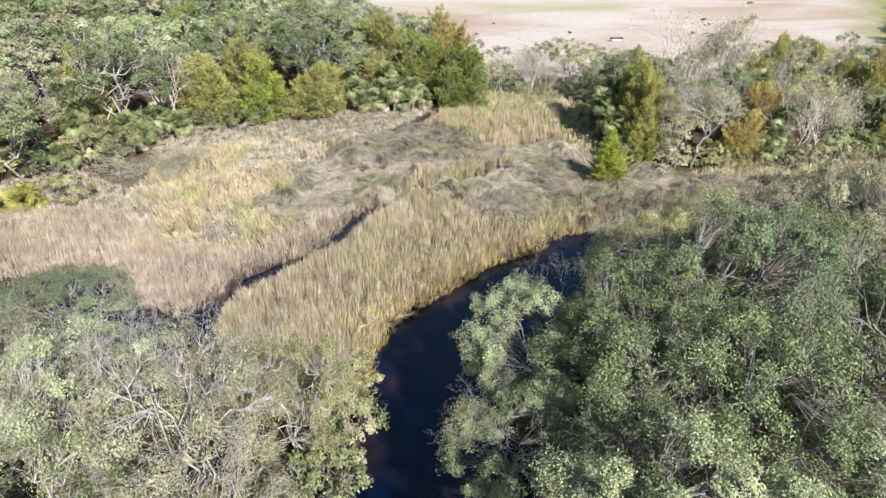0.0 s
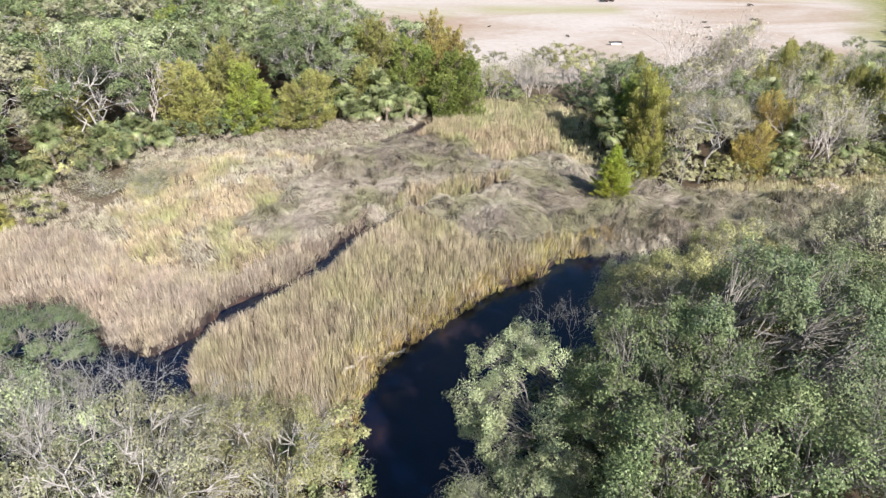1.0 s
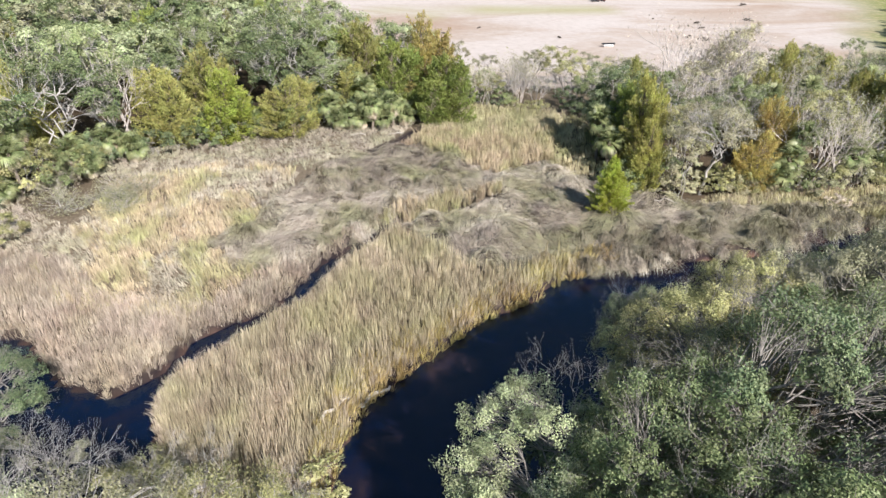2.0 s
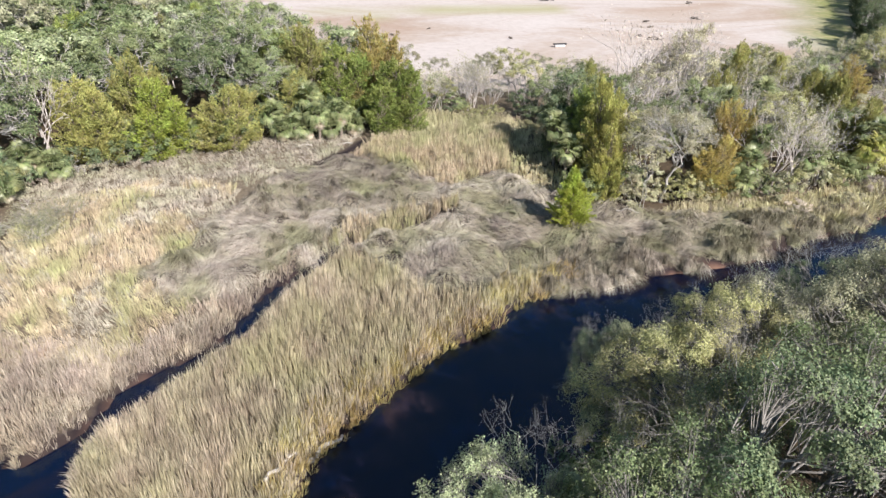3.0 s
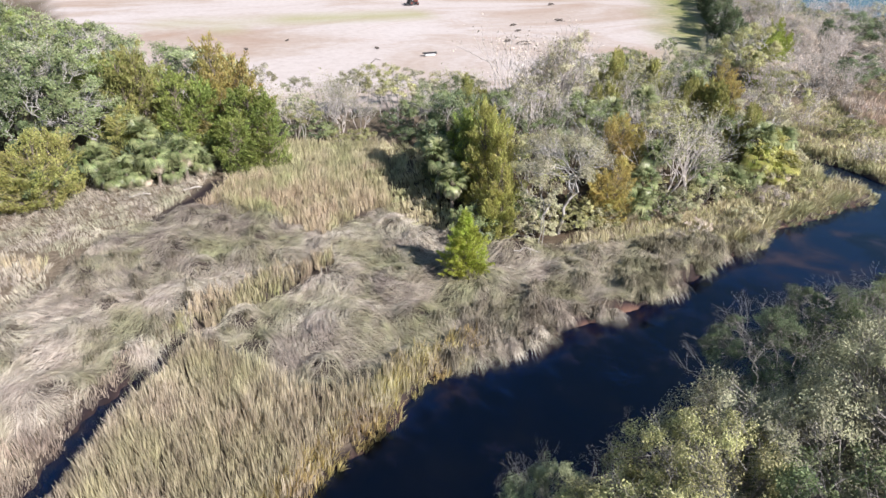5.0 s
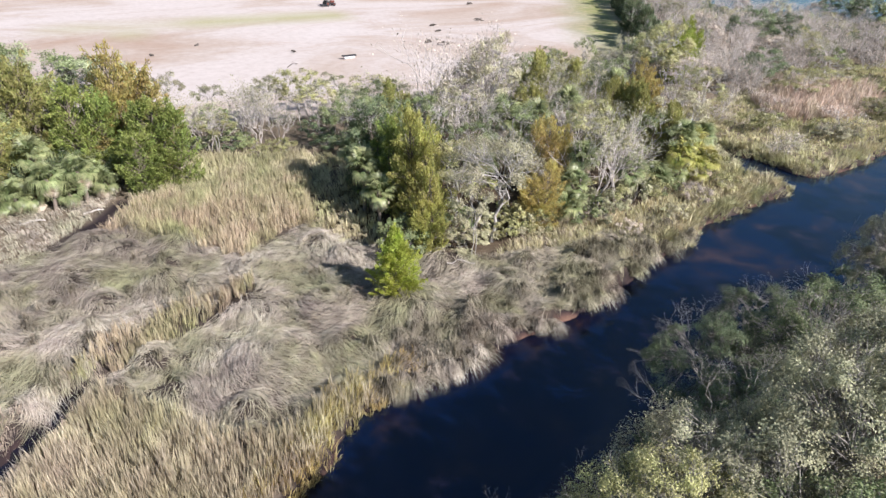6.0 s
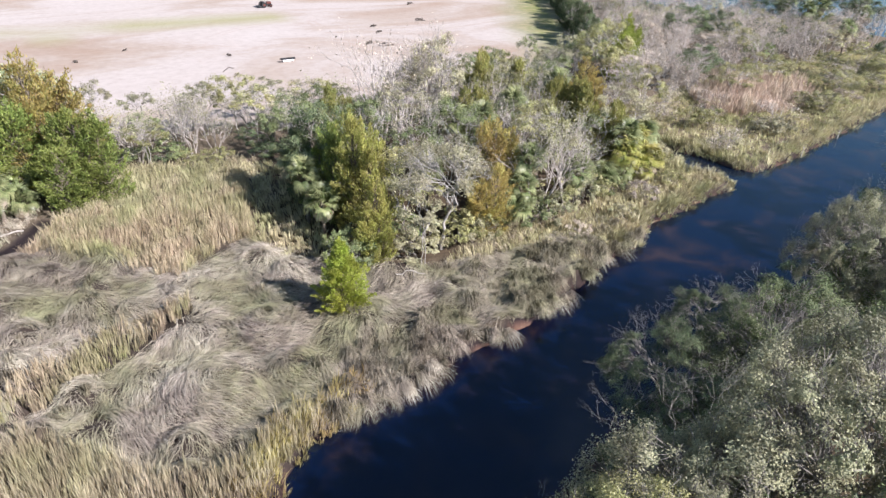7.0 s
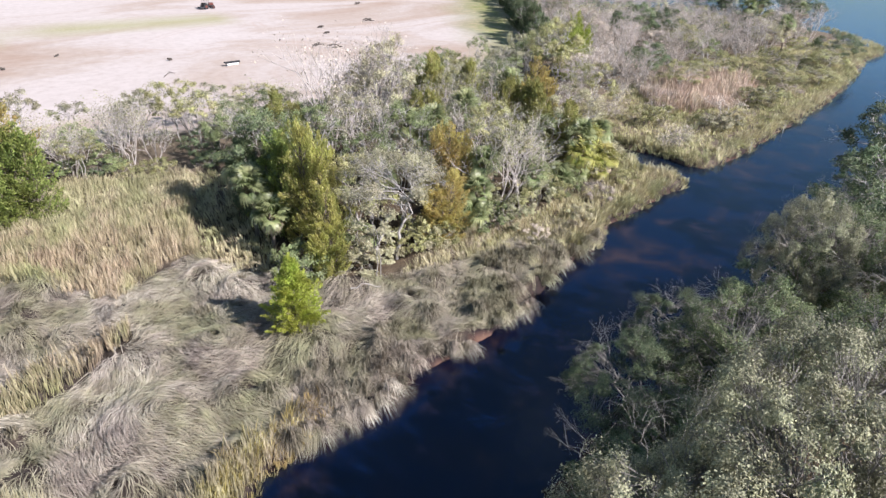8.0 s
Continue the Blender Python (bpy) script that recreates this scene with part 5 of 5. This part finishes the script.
def far_shrub(x, y, k):
    if k.random() < 0.5:
        plant("low_shrub", x, y, k.uniform(1.2, 2.6), k.uniform(1.4, 2.4), k.choice([OAK_OLIVE, OAK_GREY, SCRUB_LEAF]))
    else:
        plant("bare", x, y, k.uniform(1.5, 3.2), k.uniform(1.6, 2.6), SCRUB_LEAF)


hedge([(70, 74), (84, 77), (100, 80), (118, 86), (140, 92)], 3.2, 2.2, far_shrub, 40)
hedge([(72, 82), (84, 86), (96, 95)], 3.0, 2.0, far_shrub, 43)

# the near wood over the channel
for x, y, h, r, mat in ((5.0, 26.2, 10.8, 3.7, OAK_SAGE), (3.4, 20.5, 9, 3.4, OAK_SAGE), (9.6, 24, 13, 4.4, OAK_NEAR_DIM), (13.6, 24.4, 15.3, 5, OAK_DARK), (12.5, 31.3, 11.5, 3.8, OAK_OLIVE), (11.6, 35.6, 8.8, 2.1, OAK_SAGE),
                       (15.8, 32.9, 12.2, 3.2, OAK_OLIVE), (19.4, 33.4, 12.4, 4.0, OAK_ASH), (18.5, 27.5, 13.5, 5, OAK_NEAR_DIM), (11, 19, 14, 5, OAK_NEAR_DIM), (19, 20, 14.5, 5.2, OAK_NEAR_DIM), (23.2, 32.4, 14.4, 4.0, OAK_ASH),
                       (27.2, 33.6, 13.8, 4.2, OAK_ASH), (25.8, 37.6, 8.2, 3.6, OAK_DARK), (27.3, 42.0, 7.8, 3.2, OAK_DARK), (22.4, 37.4, 7.2, 2.6, OAK_DARK), (34.5, 44.6, 6.5, 3.2, OAK_DARK), (33, 39.8, 10, 4.3, OAK_NEAR_DIM), (41.8, 42.2, 12.2, 2.8, OAK_ASH),
                       (27, 24, 14, 5.2, OAK_DARK), (35, 33, 12, 5, OAK_NEAR_DIM), (43, 35, 12, 5, OAK_NEAR_DIM), (45.5, 41.5, 10.5, 4.2, OAK_NEAR_DIM), (52, 40, 10, 4.8, OAK_DARK),
                       (52, 33, 12, 5, OAK_ASH), (61, 45, 10, 4.8, OAK_DARK), (72, 49.5, 11.5, 4.8, OAK_DARK), (62, 36, 11, 5, OAK_NEAR_DIM), (8, 13.5, 12.5, 5, OAK_SAGE), (17, 13, 13.5, 5, OAK_SAGE), (26, 15.5, 13.5, 5.2, OAK_OLIVE)):
    plant("oak_near" if x < 46 else "oak_far", x, y, h, r, mat)

def under_near(x, y, k):
    plant("low_shrub", x, y, k.uniform(2.5, 4.5), k.uniform(2.4, 3.4), k.choice([OAK_DARK, OAK_DARK, OAK_NEAR_DIM]))


hedge([(5.5, 17), (6, 26), (9, 30.5), (14, 34), (22, 37.6), (32, 41.5), (44, 43), (58, 46.5), (70, 50.5), (84, 54.5)], 2.6, 0.7, under_near, 34)

def behind(x, y, k):
    plant("oak_back", x, y, k.uniform(8, 12), k.uniform(4.4, 5.6), k.choice([OAK_LEAF, OAK_DARK, OAK_OLIVE]))


grove([(6, -42), (5, 8), (34, 10), (44, 22), (70, 20), (70, -32)], 11, 41, behind, 3.0)
grove([(-55, -42), (-12, -42), (-9, 12), (-40, 18), (-60, 30)], 11, 42, behind, 3.0)

# thin bleached growth on the near shore
for x, y, h, r, mat in ((-7.2, 24.5, 8, 3.6, OAK_OLIVE), (-10.8, 20.2, 12.4, 4.0, OAK_ASH), (-16, 22, 10.5, 4.2, OAK_SAGE), (-22, 25, 8.5, 4.2, OAK_ASH), (-28.5, 27, 8, 4.2, OAK_ASH),
                       (-8, 15.5, 9, 3.8, OAK_ASH), (-33, 33, 8, 4.2, OAK_ASH), (-11.5, 27, 5.8, 3.0, OAK_OLIVE), (-17, 28, 6, 3.0, OAK_ASH), (-15, 16, 9.5, 4.2, OAK_LEAF)):
    plant("myrtle", x, y, h, r, mat)
plant("oak_near", -22.6, 31.9, 7.6, 3.9, OAK_DARK, 1)
plant("oak_near", -26.5, 31, 6.8, 3.2, OAK_DARK, 2)


for x, y in ((-5.9, 18.2), (-5.8, 14.6), (-6.0, 12), (-5.7, 21.6), (-5.5, 25.4), (-5.4, 29), (-6.4, 20), (-6.0, 23.5), (-6.0, 27.2), (-6.8, 16.5), (-9, 20), (-14, 21), (-19, 20.5), (-26, 22), (-14, 25.5), (-21, 27)):
    plant("low_shrub", x, y, pick.uniform(2, 3.4), pick.uniform(1.8, 2.6), pick.choice([OAK_OLIVE, OAK_ASH, OAK_LEAF]))

# ---- things on the field and along the water ----
def ground_z(x, y):
    return float(height(np.array([[x, y]], float))[0])


def rounded(size, at, bevel=0.04, tilt=0.0):
    bm = bmesh.new()
    bmesh.ops.create_cube(bm, size=1.0, matrix=Matrix.Translation(at) @ Matrix.Rotation(tilt, 4, "Y") @ Matrix.Diagonal((*size, 1)))
    bmesh.ops.bevel(bm, geom=bm.edges[:], offset=bevel, segments=2, affect="EDGES", profile=0.6)
    return bm


def drum(r, w, at, seg=20):
    bm = bmesh.new()
    bmesh.ops.create_cone(bm, cap_ends=True, segments=seg, radius1=r, radius2=r, depth=w, matrix=Matrix.Translation(at) @ Matrix.Rotation(math.pi / 2, 4, "X"))
    bmesh.ops.bevel(bm, geom=[e for e in bm.edges if abs(e.verts[0].co.y - e.verts[1].co.y) < 1e-4], offset=min(r, w) * 0.18, segments=2, affect="EDGES")
    return bm


def tractor(x, y, turn):
    t = thing("tractor", "small dark red tractor parked on the sand", "tractor", "", pose(x, y, ground_z(x, y), 0, 0, turn))
    part("chassis", rounded((2.4, 0.6, 0.35), (0.1, 0, 0.75), 0.05), STEEL_DARK, t)
    part("hood", rounded((1.25, 0.75, 0.6), (0.95, 0, 1.15), 0.12), PAINT_RED, t, "dark red hood")
    part("seat", rounded((0.45, 0.5, 0.5), (-0.55, 0, 1.3), 0.1), RUBBER, t)
    part("roof", rounded((1.4, 1.3, 0.1), (-0.45, 0, 2.35), 0.04), PAINT_RED, t)
    for px, py in ((0.15, 0.58), (0.15, -0.58), (-1.05, 0.58), (-1.05, -0.58)):
        part("roof_post", rounded((0.07, 0.07, 1.3), (px, py, 1.7), 0.015), STEEL_DARK, t)
    for px, py, r, w in ((-0.75, 0.85, 0.72, 0.42), (-0.75, -0.85, 0.72, 0.42), (1.25, 0.75, 0.45, 0.28), (1.25, -0.75, 0.45, 0.28)):
        wheel = part("wheel", drum(r, w, (px, py, r)), RUBBER, t)
        part("rim", drum(r * 0.55, w + 0.04, (px, py, r), 14), PAINT_RED, wheel, "red rim")
    part("exhaust", drum(0.05, 0.2, (0.9, 0.2, 1.5), 8), STEEL_DARK, t)
    part("mower_deck", rounded((1.0, 1.9, 0.28), (-1.9, 0, 0.42), 0.06), STEEL_DARK, t)


def culvert(x, y, turn):
    t = thing("culvert_pipe", "white plastic culvert pipe under a black rim", "pipe", "", pose(x, y, ground_z(x, y), 0, 0, turn))
    bm = bmesh.new()
    for a, b, r in ((-1.0, 1.0, 0.32),):
        bmesh.ops.create_cone(bm, cap_ends=False, segments=24, radius1=r, radius2=r, depth=b - a, matrix=Matrix.Translation((0, 0, r)) @ Matrix.Rotation(math.pi / 2, 4, "Y"))
    bmesh.ops.solidify(bm, geom=bm.faces[:], thickness=0.05)
    part("pipe", bm, PVC_WHITE, t)
    bm = bmesh.new()
    bmesh.ops.create_cone(bm, cap_ends=False, segments=24, radius1=0.40, radius2=0.40, depth=2.7, matrix=Matrix.Translation((0, 0.1, 0.36)) @ Matrix.Rotation(math.pi / 2, 4, "Y"))
    bmesh.ops.delete(bm, geom=[f for f in bm.faces if f.calc_center_median().z < 0.42], context="FACES")
    bmesh.ops.solidify(bm, geom=bm.faces[:], thickness=0.04)
    part("cover", bm, RUBBER, t, "black rubber cover sheet")


def timber(L, r, seed, at, yaw, pitch=0.0):
    """One crooked log with a stub."""
    rng = np.random.default_rng(seed)
    w = Wood()
    d = np.array((math.cos(yaw) * math.cos(pitch), math.sin(yaw) * math.cos(pitch), math.sin(pitch)))
    p = np.array(at, float)
    pts = bent(p - d * L / 2, p + d * L / 2, rng, 6, 0.08)
    w.tube(pts, r, r * 0.6, 8)
    e = d * 0.5 + rng.normal(0, 0.5, 3)
    w.tube([pts[3], pts[3] + e / np.linalg.norm(e) * L * 0.22], r * 0.5, r * 0.25, 5)
    return w


def brush_pile(x, y, seed, count, L):
    k = random.Random(seed)
    t = thing("brush_pile", "charred brush and log pile on the sand", "brush pile", "brush piles on the field", pose(x, y, ground_z(x, y)))
    for i in range(count):
        timber(L * k.uniform(0.6, 1.2), k.uniform(0.08, 0.16), seed * 50 + i, (k.uniform(-0.5, 0.5) * L * 0.7, k.uniform(-0.5, 0.5) * L * 0.4, 0.12 + 0.10 * i), k.uniform(-0.6, 0.6), k.uniform(-0.15, 0.25)).make("log", WOOD_DARK, t)


tractor(51.8, 206.5, 10)
culvert(37.6, 140.4, 4)
for x, y, c, L in ((59.7, 146, 7, 2.8), (57.2, 149.5, 5, 1.8), (64.5, 160.5, 5, 2.2), (66.5, 167.5, 5, 2.0), (81, 171, 6, 2.6), (90.9, 197, 6, 2.2), (29.1, 149.2, 4, 1.0), (12.5, 161.8, 4, 1.2), (4, 154.8, 4, 1.0)):
    brush_pile(x, y, int(x * 3), max(3, c - 2), L * 0.72)


def lone_log(name, label, mat, x, y, L, r, yaw, seed, pitch=0.0, lift=0.0):
    w = timber(L, r, seed, (0, 0, r * 0.7 + lift), yaw, pitch)
    ob = w.make(name, mat, None)
    ob.matrix_basis = pose(x, y, max(ground_z(x, y), WATER_Z))
    tagged(ob, label, "log", "driftwood")


lone_log("drift_log", "bleached drift log on the reed bank", WOOD_GREY, -3.0, 38.0, 2.6, 0.16, 0.75, 3)
lone_log("drift_log", "bleached drift log on the reed bank", WOOD_GREY, -5.0, 36.2, 2.2, 0.12, 0.9, 4, 0.0, 0.5)
lone_log("fallen_branch", "dead grey branch lying on the sand", WOOD_DARK, 26.6, 138.6, 3.4, 0.07, 0.8, 5)
lone_log("fallen_branch", "pale fallen branch in the rushes", WOOD_GREY, 23, 62.4, 2.2, 0.045, -0.6, 6, 0.1, 0.9)
lone_log("fallen_branch", "bleached trunk at the foot of the palms", WOOD_GREY, -3.6, 85.9, 1.8, 0.09, 0.2, 7)
lone_log("fallen_branch", "bleached trunk at the foot of the palms", WOOD_GREY, -8.5, 85.6, 2.0, 0.09, 0.05, 9)
for x, y, L in ((78.5, 67.0, 1.7), (89.5, 69.2, 1.6)):
    ob = timber(L, 0.06, int(x), (0, 0, L / 2 - 0.2), 0.3, 1.45).make("wooden_post", WOOD_GREY, None)
    ob.matrix_basis = pose(x, y, max(ground_z(x, y), WATER_Z) - 0.15)
    tagged(ob, "weathered wooden post at the water's edge", "post", "posts in the creek")

for kit in KIT.values():
    for ob in kit:
        for o in (*ob.children_recursive, ob):
            bpy.data.objects.remove(o)
